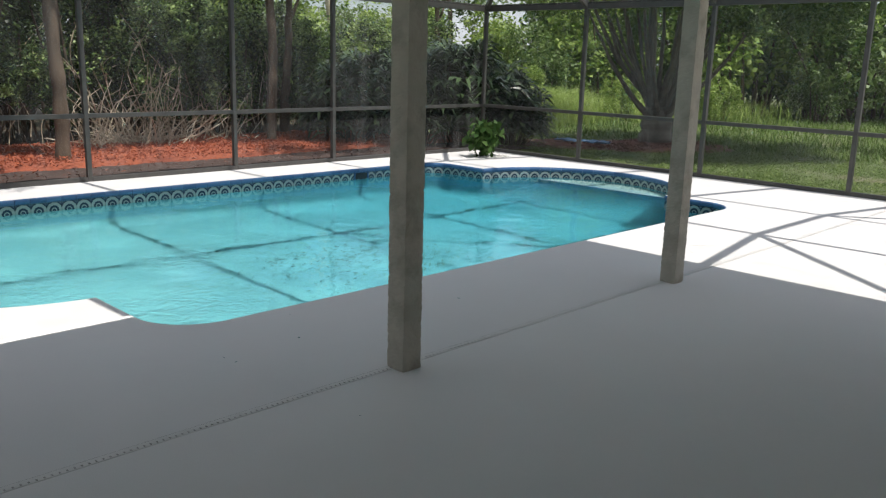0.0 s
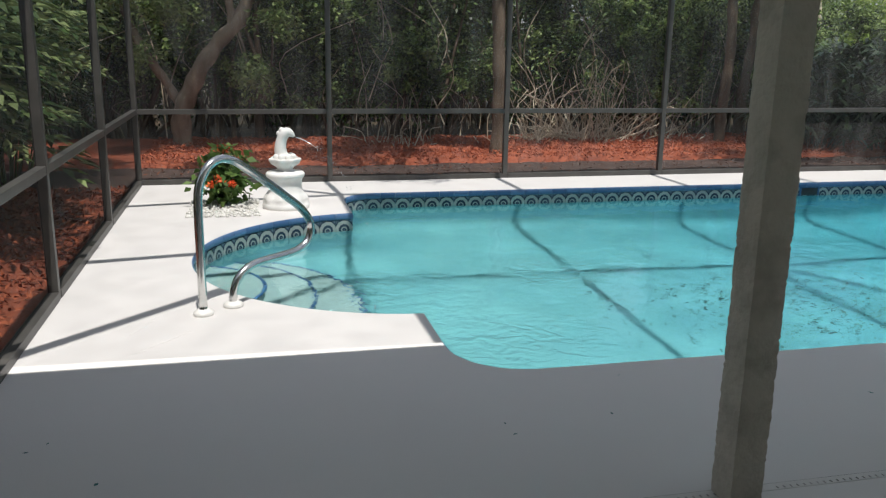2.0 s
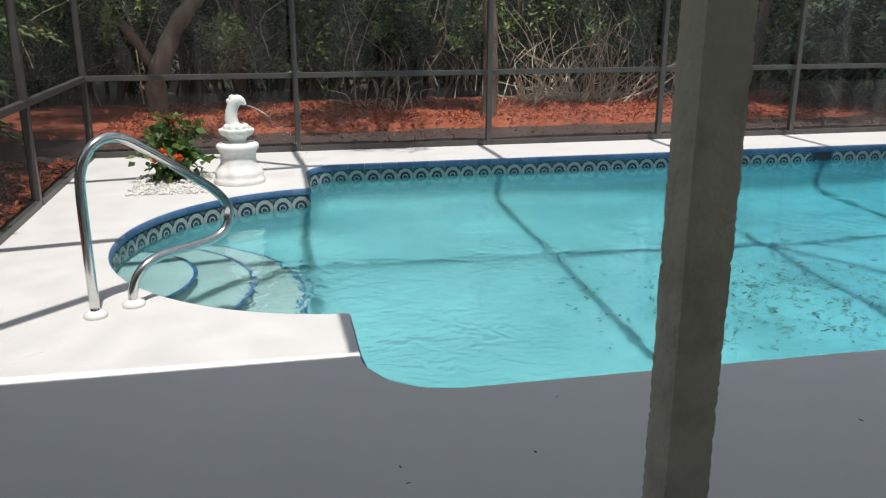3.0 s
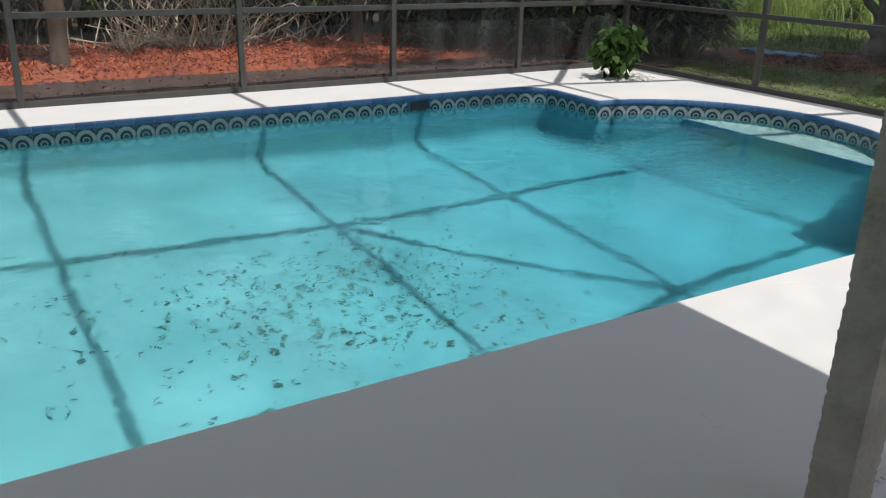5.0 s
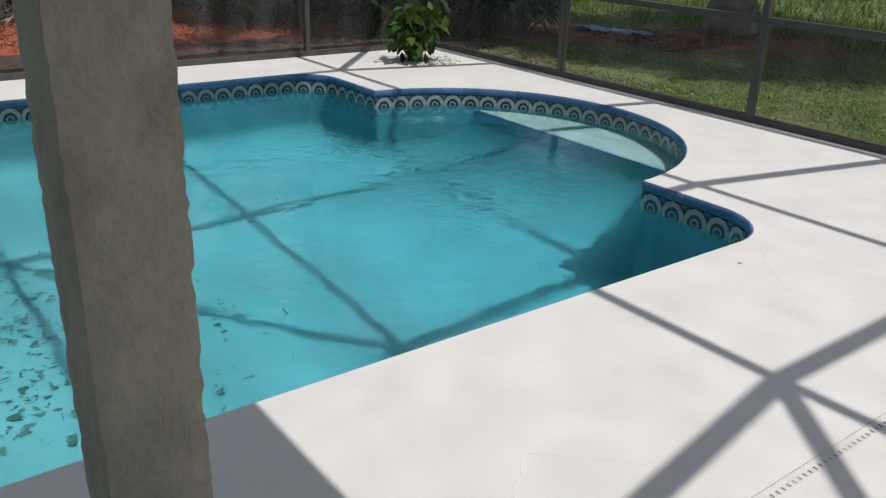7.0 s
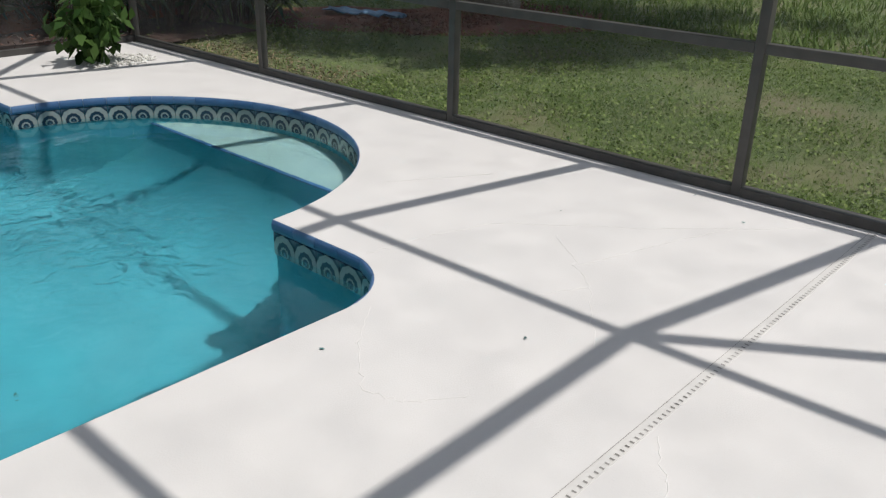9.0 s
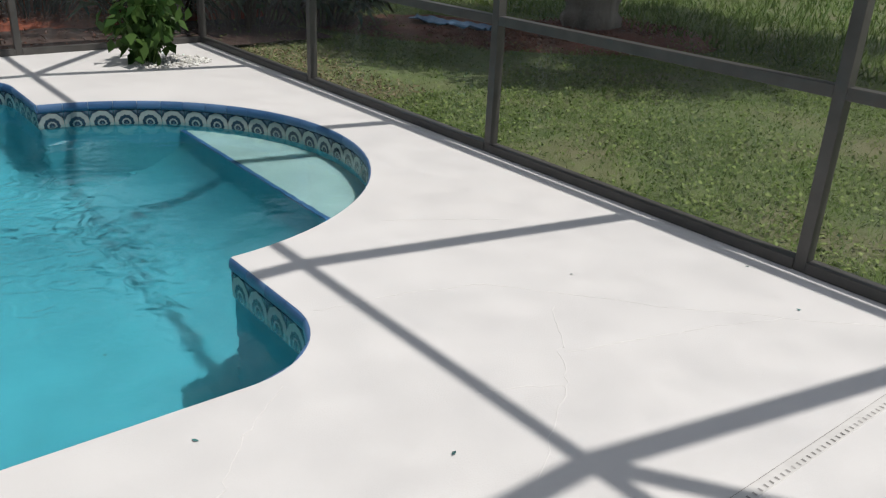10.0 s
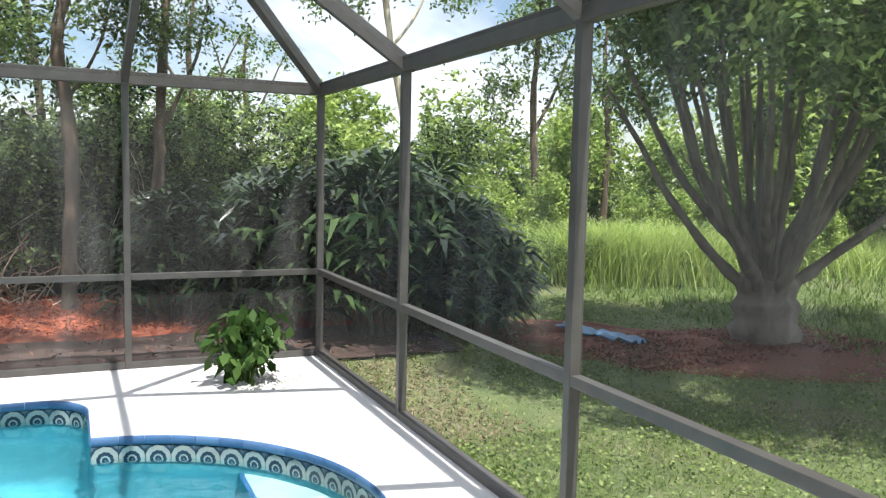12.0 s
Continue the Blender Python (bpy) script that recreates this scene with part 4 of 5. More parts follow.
# ---- ground outside ----
def bed_mesh(name, outline, z, mat, seed, lump=0.035):
    """A mulch bed: a lumpy sheet inside a smooth outline, edges sunk into the soil."""
    c = Vector((sum(p[0] for p in outline) / len(outline), sum(p[1] for p in outline) / len(outline), 0))
    ring = [Vector(p) for p in smooth_path([(x, y, 0) for x, y in list(outline) + [outline[0]]], 8)][:-1]
    bm = bmesh.new()
    rows = []
    for k in range(1, 13):
        f = k / 12
        rows.append([bm.verts.new((c.x + (p.x - c.x) * f, c.y + (p.y - c.y) * f, z + (lump * (1 - f ** 6) - 0.012) + noise.noise(Vector((p.x * f * 2.3 + seed, p.y * f * 2.3, f * 3))) * lump * (1 - f ** 4))) for p in ring])
    m = len(ring)
    mid = bm.verts.new((c.x, c.y, z + lump))
    for i in range(m):
        bm.faces.new((mid, rows[0][i], rows[0][(i + 1) % m]))
    for a, b in zip(rows, rows[1:]):
        for i in range(m):
            bm.faces.new((a[i], b[i], b[(i + 1) % m], a[(i + 1) % m]))
    return bm_mesh(name, bm, mat, True)


def strip_bed(name, x0, x1, y0, y1, z, label, mat=None, lump=1.0):
    bm = bmesh.new()
    nx, ny = int((x1 - x0) / 0.12), int((y1 - y0) / 0.12)
    g = [[bm.verts.new((x0 + (x1 - x0) * i / nx, y0 + (y1 - y0) * j / ny + (0.25 * noise.noise(Vector((i * 0.12, 0, j))) if j == ny else 0),
                        z + 0.05 * lump * noise.noise(Vector((i * 0.25, j * 0.25, 3))) + 0.02 * lump * noise.noise(Vector((i * 0.9, j * 0.9, 7))) - (0.10 if j == 0 and mat is None else 0))) for j in range(ny + 1)] for i in range(nx + 1)]
    for i in range(nx):
        for j in range(ny):
            bm.faces.new((g[i][j], g[i + 1][j], g[i + 1][j + 1], g[i][j + 1]))
    return tagged(new(name, bm_mesh(name, bm, mat or M_MULCH, True)), label, "garden bed" if mat else "mulch bed", kind="structure")


def chips(name, n, box, z, mat, size, label, cat, seed):
    r = np.random.default_rng(seed)
    c = np.stack([r.uniform(box[0], box[1], n), r.uniform(box[2], box[3], n), np.full(n, z) + r.uniform(0, 0.05, n)], axis=1)
    return tagged(new(name, quads_mesh(name, leaf_quads(r, c, size, size * 0.28, 0.0), mat)), label, cat, kind="stuff")


M_BARE = material("bare_brown_soil", (0.036, 0.021, 0.016), (0.066, 0.039, 0.031), 9, 0.95, 0.5, 45, stain=(0.030, 0.020, 0.017), stain_scale=1.6)
strip_bed("mulch_bed_north", -3.2, 11.6, BED_Y, 14.4, GZ + 0.085, "red wood mulch bed beyond the far screen wall")
strip_bed("bare_strip", -3.2, 11.6, DY1, BED_Y + 0.10, GZ + 0.035, "bare brown soil strip along the far screen wall", M_BARE, 0.35)
chips("mulch_chips", 900, (-0.6, 10.5, DY1 + 0.1, BED_Y), GZ + 0.03, M_SHADECHIP, 0.06, "stray mulch chips on bare soil", "mulch", 35)
strip_bed("mulch_bed_west", -3.2, CAGE_W - 0.08, 4.2, DY1 + 0.1, GZ + 0.05, "red wood mulch bed beside the west screen wall")
fl = tagged(new("thicket_floor", bm_mesh("thicket_floor", box_bm(-16, 14.25, GZ - 0.3, 12.6, 30, GZ + 0.03), M_FOREST)), "dark brown ground sheet under the thicket", "ground", kind="structure")
tagged(new("thicket_floor_west", bm_mesh("thicket_floor_west", box_bm(-16, 3.6, GZ - 0.3, -3.1, 14.24, GZ + 0.03), M_FOREST)), "dark brown ground sheet under the thicket", "ground", kind="structure")
tagged(new("mulch_bed_tree", bed_mesh("mulch_bed_tree", [(11.7, 10.9), (12.4, 9.4), (13.6, 8.1), (15.0, 7.7), (16.2, 8.6), (15.9, 9.9), (14.2, 10.4), (12.9, 11.6)], GZ, M_SHADEMULCH, 5, 0.06)),
       "reddish brown mulch ring round the tree foot, tree shade in its colour", "mulch bed", kind="structure")


chips("mulch_chips", 15000, (-0.6, 10.5, BED_Y + 0.02, 14.2), GZ + 0.085, M_CHIP, 0.06, "loose red mulch chips", "mulch", 31)
chips("mulch_chips", 5000, (-2.4, CAGE_W - 0.12, 4.4, 10.0), GZ + 0.05, M_CHIP, 0.07, "loose red mulch chips", "mulch", 32)
chips("mulch_chips", 3500, (12.6, 15.8, 8.6, 10.0), GZ + 0.03, M_SHADECHIP, 0.06, "loose red mulch chips", "mulch", 33)
chips("leaf_litter", 1500, (10.28, 11.0, 7.5, 9.9), GZ + 0.0, M_LITTER, 0.042, "dry brown leaf litter beside the screen wall", "leaf litter", 34)


def blades(name, n, xy, h, w, mat, label, seed, lean=0.35):
    r = np.random.default_rng(seed)
    p = xy(r, n)
    a = r.uniform(0, 6.283, n)
    hh = h * r.uniform(0.5, 1.25, n)
    d = np.stack([np.cos(a), np.sin(a), np.zeros(n)], axis=1)
    s = np.stack([-np.sin(a), np.cos(a), np.zeros(n)], axis=1) * (w * r.uniform(0.7, 1.3, n))[:, None]
    base = np.concatenate([p, np.full((n, 1), GZ - 0.005)], axis=1)
    ln = (lean * r.uniform(0.2, 1.6, n) * hh)[:, None]
    up = np.array([0, 0, 1.0])
    tip = base + d * ln * 1.2 + up * hh[:, None]
    if h < 0.3:
        q = np.stack([base - s * 0.5, base + s * 0.5, tip + s * 0.1, tip - s * 0.1], axis=1)
    else:
        mid = base + d * ln * 0.35 + up * (hh * 0.62)[:, None]
        q = np.concatenate([np.stack([base - s * 0.5, base + s * 0.5, mid + s * 0.4, mid - s * 0.4], axis=1), np.stack([mid - s * 0.4, mid + s * 0.4, tip + s * 0.05, tip - s * 0.05], axis=1)])
    return tagged(new(name, quads_mesh(name, q, mat)), label, "grass", kind="stuff")


def lawn_xy(r, n):
    x = 10.30 + (r.random(n) ** 1.35) * 8.5
    y = r.uniform(-0.5, 13.0, n)
    keep = np.array([noise.noise(Vector((a * 0.9, b * 0.9, 2))) for a, b in zip(x, y)]) + r.normal(size=n) * 0.35 > -0.25
    keep &= ~((x < 11.4) & (y > 7.6) & (r.random(n) < 0.75))
    return np.stack([x[keep], y[keep]], axis=1)[:n]


def lawn(n, seed):
    r = np.random.default_rng(seed)
    p = lawn_xy(r, n)
    return blades("lawn_grass", len(p), lambda q, k: p, 0.034, 0.006, M_GRASS, "short patchy green lawn grass", seed, 1.5)


lawn(300000, 41)
wr = np.random.default_rng(47)
weeds = lawn_xy(wr, 60000)
wz = np.concatenate([weeds, (GZ + wr.uniform(0.008, 0.045, len(weeds)))[:, None]], axis=1)
tagged(new("lawn_weeds", quads_mesh("lawn_weeds", leaf_quads(wr, wz, 0.030, 0.021, 0.0), M_WEED)), "small light green weeds scattered through the lawn", "weeds", kind="stuff")
blades("lawn_grass", 26000, lambda r, n: np.stack([r.uniform(15, 34, n), r.uniform(2, 16, n)], axis=1), 0.14, 0.03, M_GRASS, "green lawn grass further off", 42, 0.7)
blades("tall_grass", 9000, lambda r, n: np.stack([r.normal(17.0, 0.8, n), r.normal(14.5, 0.6, n)], axis=1), 0.80, 0.013, M_TALL, "tall light green grass clump", 43, 0.9)
blades("tall_grass", 7000, lambda r, n: np.stack([r.normal(24, 2.0, n), r.normal(14.6, 1.4, n)], axis=1), 0.55, 0.02, M_TALL, "tall light green grass clump", 44, 0.9)


# ---- trees and shrubs ----
def shrub(name, w, h, n, leaf, mat, label, seed, depth=0.8, category="shrub", sprigs=0):
    """A shrub standing at its origin: stems and a broken crown of small leaves."""
    r = np.random.default_rng(seed)
    root = empty(name)
    vs, fs, blobs = [], [], []
    for k in range(13):
        x, y, z = r.uniform(-w / 2, w / 2), r.uniform(-depth, depth) * 0.6, h * r.uniform(0.25, 0.9)
        pts = smooth_path([(x * 0.5, y * 0.5, -0.05), (x * 0.7 + r.normal() * 0.1, y * 0.7, z * 0.5), (x, y, z)], 5)
        v, f = tube_data(pts, np.linspace(0.035, 0.012, len(pts)), 5)
        n0 = len(vs)
        vs += v
        fs += [tuple(n0 + i for i in q) for q in f]
        s = r.uniform(0.16, 0.36) * w
        blobs.append((x, y, z, s * 0.8, s * 0.6, s * r.uniform(0.5, 0.9)))
    child("stems", mesh_from("stems", vs, fs, M_BARK, True), root)
    c, d = cloud(r, blobs, n, 0.35)
    c[:, 2] = np.maximum(c[:, 2], 0.02)
    child("crown", quads_mesh("crown", leaf_quads(r, c, leaf, leaf * 0.5, 0.25, d * 0.5), mat), root)
    if sprigs:
        # Outer upper clumps get the paler leaves that stand for sunlight.
        tips = [(b[0], b[1] + r.choice((-0.4, 0.4)) * b[4], b[2], b[3] * 0.8, b[4] * 0.6, b[5] * 0.7) for b in blobs if b[2] > h * 0.35]
        c, d = cloud(r, tips, sprigs, 0.75)
        child("sprigs", quads_mesh("sprigs", leaf_quads(r, c, leaf * 0.9, leaf * 0.5, 0.3, d * 0.4), M_LITLEAF), root, None, "lighter green leaves, sunlight put into their colour")["kind"] = "stuff"
        vs, fs = [], []
        for k in range(14):
            x, y = r.uniform(-w / 2, w / 2), r.choice((-1, 1)) * depth * r.uniform(0.5, 0.8)
            z0, z1 = r.uniform(0.0, h * 0.4), r.uniform(h * 0.4, h * 0.8)
            pts = smooth_path([(x, y, z0), (x + r.normal() * 0.2, y, (z0 + z1) / 2), (x + r.normal() * 0.45, y * 0.9, z1)], 4)
            v, f = tube_data(pts, np.linspace(0.011, 0.005, len(pts)), 4)
            n0 = len(vs)
            vs += v
            fs += [tuple(n0 + i for i in q) for q in f]
        child("twigs", mesh_from("twigs", vs, fs, M_DRY, True), root, None, "thin pale bare twigs")["kind"] = "stuff"
    return tagged(root, label, category)


def spread(proto, places, group, r):
    for k, (x, y, s) in enumerate(places):
        m = pose(x, y, GZ, 0, 0, r.uniform(-25, 25) + (180 if r.random() < 0.5 else 0)) @ Matrix.Diagonal((s, s, s, 1))
        ob = proto if k == 0 else copy_thing(proto, m)
        if k == 0:
            proto.matrix_basis = m
        else:
            ob.matrix_basis = m
        ob["group"] = group


pr = random.Random(9)
thick = "dense dark green shrub in the shady thicket"
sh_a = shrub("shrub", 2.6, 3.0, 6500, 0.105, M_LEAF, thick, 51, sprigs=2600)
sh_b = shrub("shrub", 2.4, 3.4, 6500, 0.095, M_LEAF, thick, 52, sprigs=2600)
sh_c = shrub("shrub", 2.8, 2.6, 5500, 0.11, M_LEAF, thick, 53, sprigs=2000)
spread(sh_a, [(-4.2, 14.0, 1.2), (-1.6, 15.2, 1.15), (1.6, 15.3, 1.1), (4.6, 15.4, 1.15), (7.4, 15.2, 0.95), (10.4, 14.2, 0.75), (-3.4, 11.6, 0.9), (0.0, 17.4, 1.5), (6.0, 17.6, 1.4), (12.4, 14.6, 0.8)], "thicket shrubs", pr)
spread(sh_b, [(-2.8, 13.9, 1.0), (0.2, 15.0, 1.1), (3.2, 15.0, 1.15), (6.0, 15.4, 1.1), (9.2, 15.2, 0.8), (3.0, 17.4, 1.4), (9.0, 17.6, 1.0), (-3.0, 17.0, 1.5), (-4.4, 9.6, 1.1)], "thicket shrubs", pr)
spread(sh_c, [(-5.6, 12.5, 1.2), (2.5, 14.5, 0.85), (8.4, 14.6, 0.85), (11.4, 15.6, 0.9), (-4.6, 7.0, 1.1), (-4.2, 4.6, 1.0), (-6.0, 16.0, 1.5), (11.6, 18.2, 1.1), (-1.8, 14.9, 0.7), (-0.4, 15.6, 0.75), (1.3, 15.4, 0.7), (3.6, 14.9, 0.7), (5.2, 15.2, 0.75), (6.8, 14.9, 0.7), (8.0, 15.6, 0.75), (10.0, 15.6, 0.75), (4.4, 16.2, 0.9), (1.0, 16.6, 0.95), (7.4, 16.6, 0.9), (-2.4, 16.4, 0.95)], "thicket shrubs", pr)
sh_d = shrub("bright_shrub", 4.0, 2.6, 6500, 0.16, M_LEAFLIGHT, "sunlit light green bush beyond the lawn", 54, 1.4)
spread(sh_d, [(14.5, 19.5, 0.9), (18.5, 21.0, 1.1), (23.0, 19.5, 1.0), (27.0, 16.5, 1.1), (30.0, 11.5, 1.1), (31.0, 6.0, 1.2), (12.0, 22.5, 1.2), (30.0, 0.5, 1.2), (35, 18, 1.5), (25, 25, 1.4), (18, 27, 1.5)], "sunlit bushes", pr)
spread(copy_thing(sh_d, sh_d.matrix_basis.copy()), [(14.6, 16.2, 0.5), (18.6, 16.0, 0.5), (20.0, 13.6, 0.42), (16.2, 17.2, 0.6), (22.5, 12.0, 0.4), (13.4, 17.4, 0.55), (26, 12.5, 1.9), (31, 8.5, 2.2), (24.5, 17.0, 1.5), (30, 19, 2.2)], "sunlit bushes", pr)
sh_e = shrub("bush", 3.2, 2.4, 5500, 0.12, M_LEAFTREE, "mid green bush at the lawn's far edge", 55, 1.2)
spread(sh_e, [(20.5, 17.8, 0.8), (26.0, 10.5, 0.85), (27.5, 7.0, 0.9), (24.5, 20.5, 1.1), (15.5, 22.5, 1.2), (33, 14, 1.3), (21, 24, 1.5), (29, 3, 1.0), (7, 21, 1.5), (2, 21, 1.6), (-4, 21, 1.6), (37, 8, 1.6)], "bushes beyond the lawn", pr)
spread(copy_thing(sh_e, sh_e.matrix_basis.copy()), [(15.2, 13.9, 0.36), (19.0, 14.6, 0.4), (28.5, 10.0, 2.2), (29, 15.5, 2.3), (33, 4.0, 2.3), (27, 19.5, 2.0), (35, 12, 2.6), (34, -2, 2.5), (22.5, 17.5, 1.2), (32, 24, 2.6)], "bushes beyond the lawn", pr)


def tree(name, x, y, limbs, crown, n, leaf, bark, mat, label, seed):
    """A tree: limbs as ((points), r0, r1), a crown of blobs in world metres above the ground."""
    r = np.random.default_rng(seed)
    root = empty(name, x, y, GZ)
    for k, (pts, r0, r1) in enumerate(limbs):
        sp = smooth_path(pts, 6)
        sp = [p + Vector((noise.noise(p * 3 + Vector((seed, 0, 0))), noise.noise(p * 3 + Vector((0, seed, 0))), 0)) * 0.03 for p in sp]
        v, f = tube_data(sp, np.linspace(r0, r1, len(sp)) * (1 + 0.10 * np.sin(np.arange(len(sp)) * 1.7)), 9)
        child("trunk" if k == 0 else "limb", mesh_from("limb", v, f, bark, True), root)
    if n:
        c, d = cloud(r, crown, n, 0.2)
        child("crown", quads_mesh("crown", leaf_quads(r, c, leaf, leaf * 0.5, 0.35, d * 0.4), mat), root)
    return tagged(root, label, "tree")


# High crown clumps towards the cage are unseen, added to shade the mulch.
tree("leaning_tree", -0.2, 13.6, [([(0, 0, -0.1), (0.02, 0, 0.5), (0.22, 0, 1.0), (0.56, 0, 1.5), (0.95, 0, 2.0), (1.3, 0.1, 3.2), (1.5, 0.2, 4.6)], 0.15, 0.07),
      ([(0.05, 0.1, 0.55), (-0.15, 0.1, 0.9), (-0.5, 0.1, 1.5), (-0.8, 0.1, 2.3), (-1.0, 0.1, 3.4)], 0.075, 0.04),
      ([(0.75, 0, 1.75), (0.72, 0, 2.2), (0.55, -0.1, 2.8), (0.5, -0.1, 3.6)], 0.06, 0.03), ([(0.95, 0, 1.2), (0.85, 0, 1.7), (0.7, 0, 2.3)], 0.02, 0.015)],
     [(-0.6, -0.2, 2.3, 0.8, 0.5, 0.7), (0.3, -0.3, 2.9, 0.8, 0.6, 0.6), (1.6, -0.2, 3.2, 1.0, 0.7, 0.9), (-1.2, 0, 3.3, 1.0, 0.7, 0.8), (0.9, -0.2, 1.15, 0.32, 0.2, 0.3), (-0.5, -0.1, 1.3, 0.25, 0.2, 0.4), (-0.1, -0.3, 1.95, 0.5, 0.3, 0.35), (-0.1, -0.3, 2.0, 0.45, 0.3, 0.3), (1.05, -0.2, 0.95, 0.3, 0.2, 0.3), (1.0, -0.25, 1.05, 0.28, 0.2, 0.25), (1.4, -0.2, 1.8, 0.4, 0.3, 0.3), (-0.8, -3.3, 4.3, 0.8, 0.6, 0.35), (0.9, -3.5, 4.5, 0.7, 0.5, 0.35), (2.4, -3.4, 4.4, 0.8, 0.5, 0.35), (3.3, -2.9, 4.3, 0.6, 0.5, 0.3), (1.6, -2.8, 4.3, 0.6, 0.5, 0.3), (3.0, -5.1, 4.7, 0.7, 0.4, 0.25), (3.3, -1.6, 4.2, 0.7, 0.6, 0.4)], 15000, 0.085, M_BARKTAN, M_LITLEAF,
     "leaning tree with bent brown trunk in red mulch", 61)
tree("slender_tree", 0.95, 14.4, [([(0, 0, -0.1), (-0.06, 0, 0.5), (0.02, 0, 1.1), (-0.05, 0, 1.7), (0.05, 0, 3.2)], 0.075, 0.035), ([(0.0, 0, 1.2), (-0.2, 0, 1.7), (-0.28, 0, 2.6)], 0.035, 0.02), ([(-0.03, 0, 0.5), (0.16, 0, 1.0), (0.22, 0, 1.9)], 0.03, 0.018)],
     [(0.1, 0, 2.6, 0.8, 0.6, 0.7), (-0.4, 0, 3.0, 0.7, 0.5, 0.6), (0.5, -0.2, 1.9, 0.4, 0.3, 0.3)], 3000, 0.08, M_BARK, M_LEAF, "slender brown tree trunk at the thicket edge", 62)
# Wide upper clumps are added out of view to darken the thicket.
tree("straight_tree", 4.13, 12.3, [([(0, 0, -0.1), (0.02, 0, 0.9), (-0.02, 0.02, 2.0), (0.0, 0.05, 4.8)], 0.105, 0.08), ([(0, 0.02, 2.6), (0.5, 0, 3.3), (0.9, 0, 4.2)], 0.04, 0.02), ([(0, 0.02, 2.9), (-0.6, 0, 3.5), (-1.0, 0.1, 4.2)], 0.04, 0.02)],
     [(0.9, 0, 3.5, 0.9, 0.8, 0.7), (-1.0, 0, 3.6, 0.9, 0.8, 0.7), (-0.6, 0.2, 4.8, 1.3, 1.0, 0.7), (-1.2, 0.9, 4.6, 1.0, 0.8, 0.5), (2.2, 1.6, 4.6, 1.3, 0.9, 0.6), (4.0, 1.6, 4.2, 1.2, 0.8, 0.6)], 7500, 0.09, M_BARK, M_LEAFTREE, "straight slim tree trunk behind the screen", 63)
tree("slim_tree", 9.15, 14.2, [([(0, 0, -0.1), (-0.04, 0, 0.6), (0.05, 0, 1.4), (0.1, 0, 2.6), (0.2, 0, 4.4)], 0.11, 0.05), ([(0.1, 0, 2.2), (0.5, 0, 3.0), (0.7, 0, 3.8)], 0.035, 0.015)],
     [(0.4, 0, 3.6, 0.8, 0.7, 0.7), (-0.2, 0.1, 4.4, 0.9, 0.8, 0.7)], 1300, 0.08, M_BARK, M_LEAFTREE, "slim brown tree trunk flaring at its foot", 64)
# Clumps hung out over the cage edge are unseen, put there for shade.
tree("curved_tree", 8.14, 13.2, [([(0, 0, -0.1), (0.02, 0, 0.7), (0.06, 0, 1.6), (0.02, 0, 2.4), (-0.07, 0, 3.0), (0.0, 0, 3.5), (0.35, 0, 4.4)], 0.09, 0.06), ([(0.0, 0, 2.4), (0.3, 0, 2.9), (0.5, 0, 3.6)], 0.025, 0.012)],
     [(0.8, 0, 3.4, 0.8, 0.6, 0.6), (-0.8, 0, 3.0, 0.7, 0.6, 0.6), (0.6, 0, 4.6, 1.2, 0.9, 0.7), (1.0, -2.2, 5.0, 1.3, 0.8, 0.4), (2.0, -1.6, 5.2, 1.1, 0.8, 0.4), (-0.2, -1.6, 4.8, 0.9, 0.7, 0.4), (0.5, -3.3, 4.4, 0.9, 0.6, 0.35), (1.8, -3.4, 4.5, 0.9, 0.6, 0.35), (2.4, -2.8, 4.4, 0.8, 0.6, 0.35), (1.2, -2.6, 4.6, 0.9, 0.6, 0.35), (-0.4, -3.0, 4.5, 0.6, 0.5, 0.3)], 19000, 0.08, M_BARK, M_LEAFTREE, "pale brown tree with gently curved trunk", 65)

# Added trees: their crowns stay out of view and shade mulch and thicket.
for x, y, sd, places in ((1.8, 16.4, 161, [(-4.2, -2.4), (-1.2, -4.4), (1.4, -4.6), (0.6, -5.4), (-2.4, -5.0)]),
                         (6.4, 16.2, 162, [(-2.6, -4.4), (0.0, -4.2), (2.6, -4.0), (3.6, -2.4)])):
    tree("overhanging_tree", x, y, [([(0, 0, -0.1), (0.1, 0, 1.6), (0.0, -0.1, 3.4), (0.1, -0.2, 5.6)], 0.14, 0.06)] + [([(0.0, -0.1, 3.0), (px * 0.5, py * 0.5, 4.3), (px, py, 4.9)], 0.05, 0.018) for px, py in places],
         [(px, py, 4.9 + 0.25 * (k % 3), 1.0, 0.75, 0.4) for k, (px, py) in enumerate(places)], 11000, 0.115, M_BARK, M_LEAFTREE, "tall tree added behind the thicket, its unseen crown shades the mulch", sd)["group"] = "overhanging trees"

# the wide tree on the lawn, with many stems from one low trunk
stems = [([(0, 0, -0.15), (0.01, 0, 0.25), (0, 0, 0.65), (0.0, 0.0, 0.95)], 0.38, 0.26)]
tr = random.Random(17)
for k in range(25):
    a = 2 * math.pi * k / 25 + tr.uniform(-0.12, 0.12)
    out = tr.uniform(0.7, 2.2)
    top_z = tr.uniform(3.6, 5.2)
    c0, s0 = math.cos(a), math.sin(a)
    stems.append(([(0.16 * c0, 0.16 * s0, 0.55), (0.32 * c0 + 0.05 * s0, 0.32 * s0, 1.0), (0.5 * out * c0, 0.5 * out * s0, 1.0 + 0.35 * top_z * 0.5 + tr.uniform(0, 0.3)), (out * c0, out * s0, top_z)], tr.uniform(0.045, 0.085), 0.02))
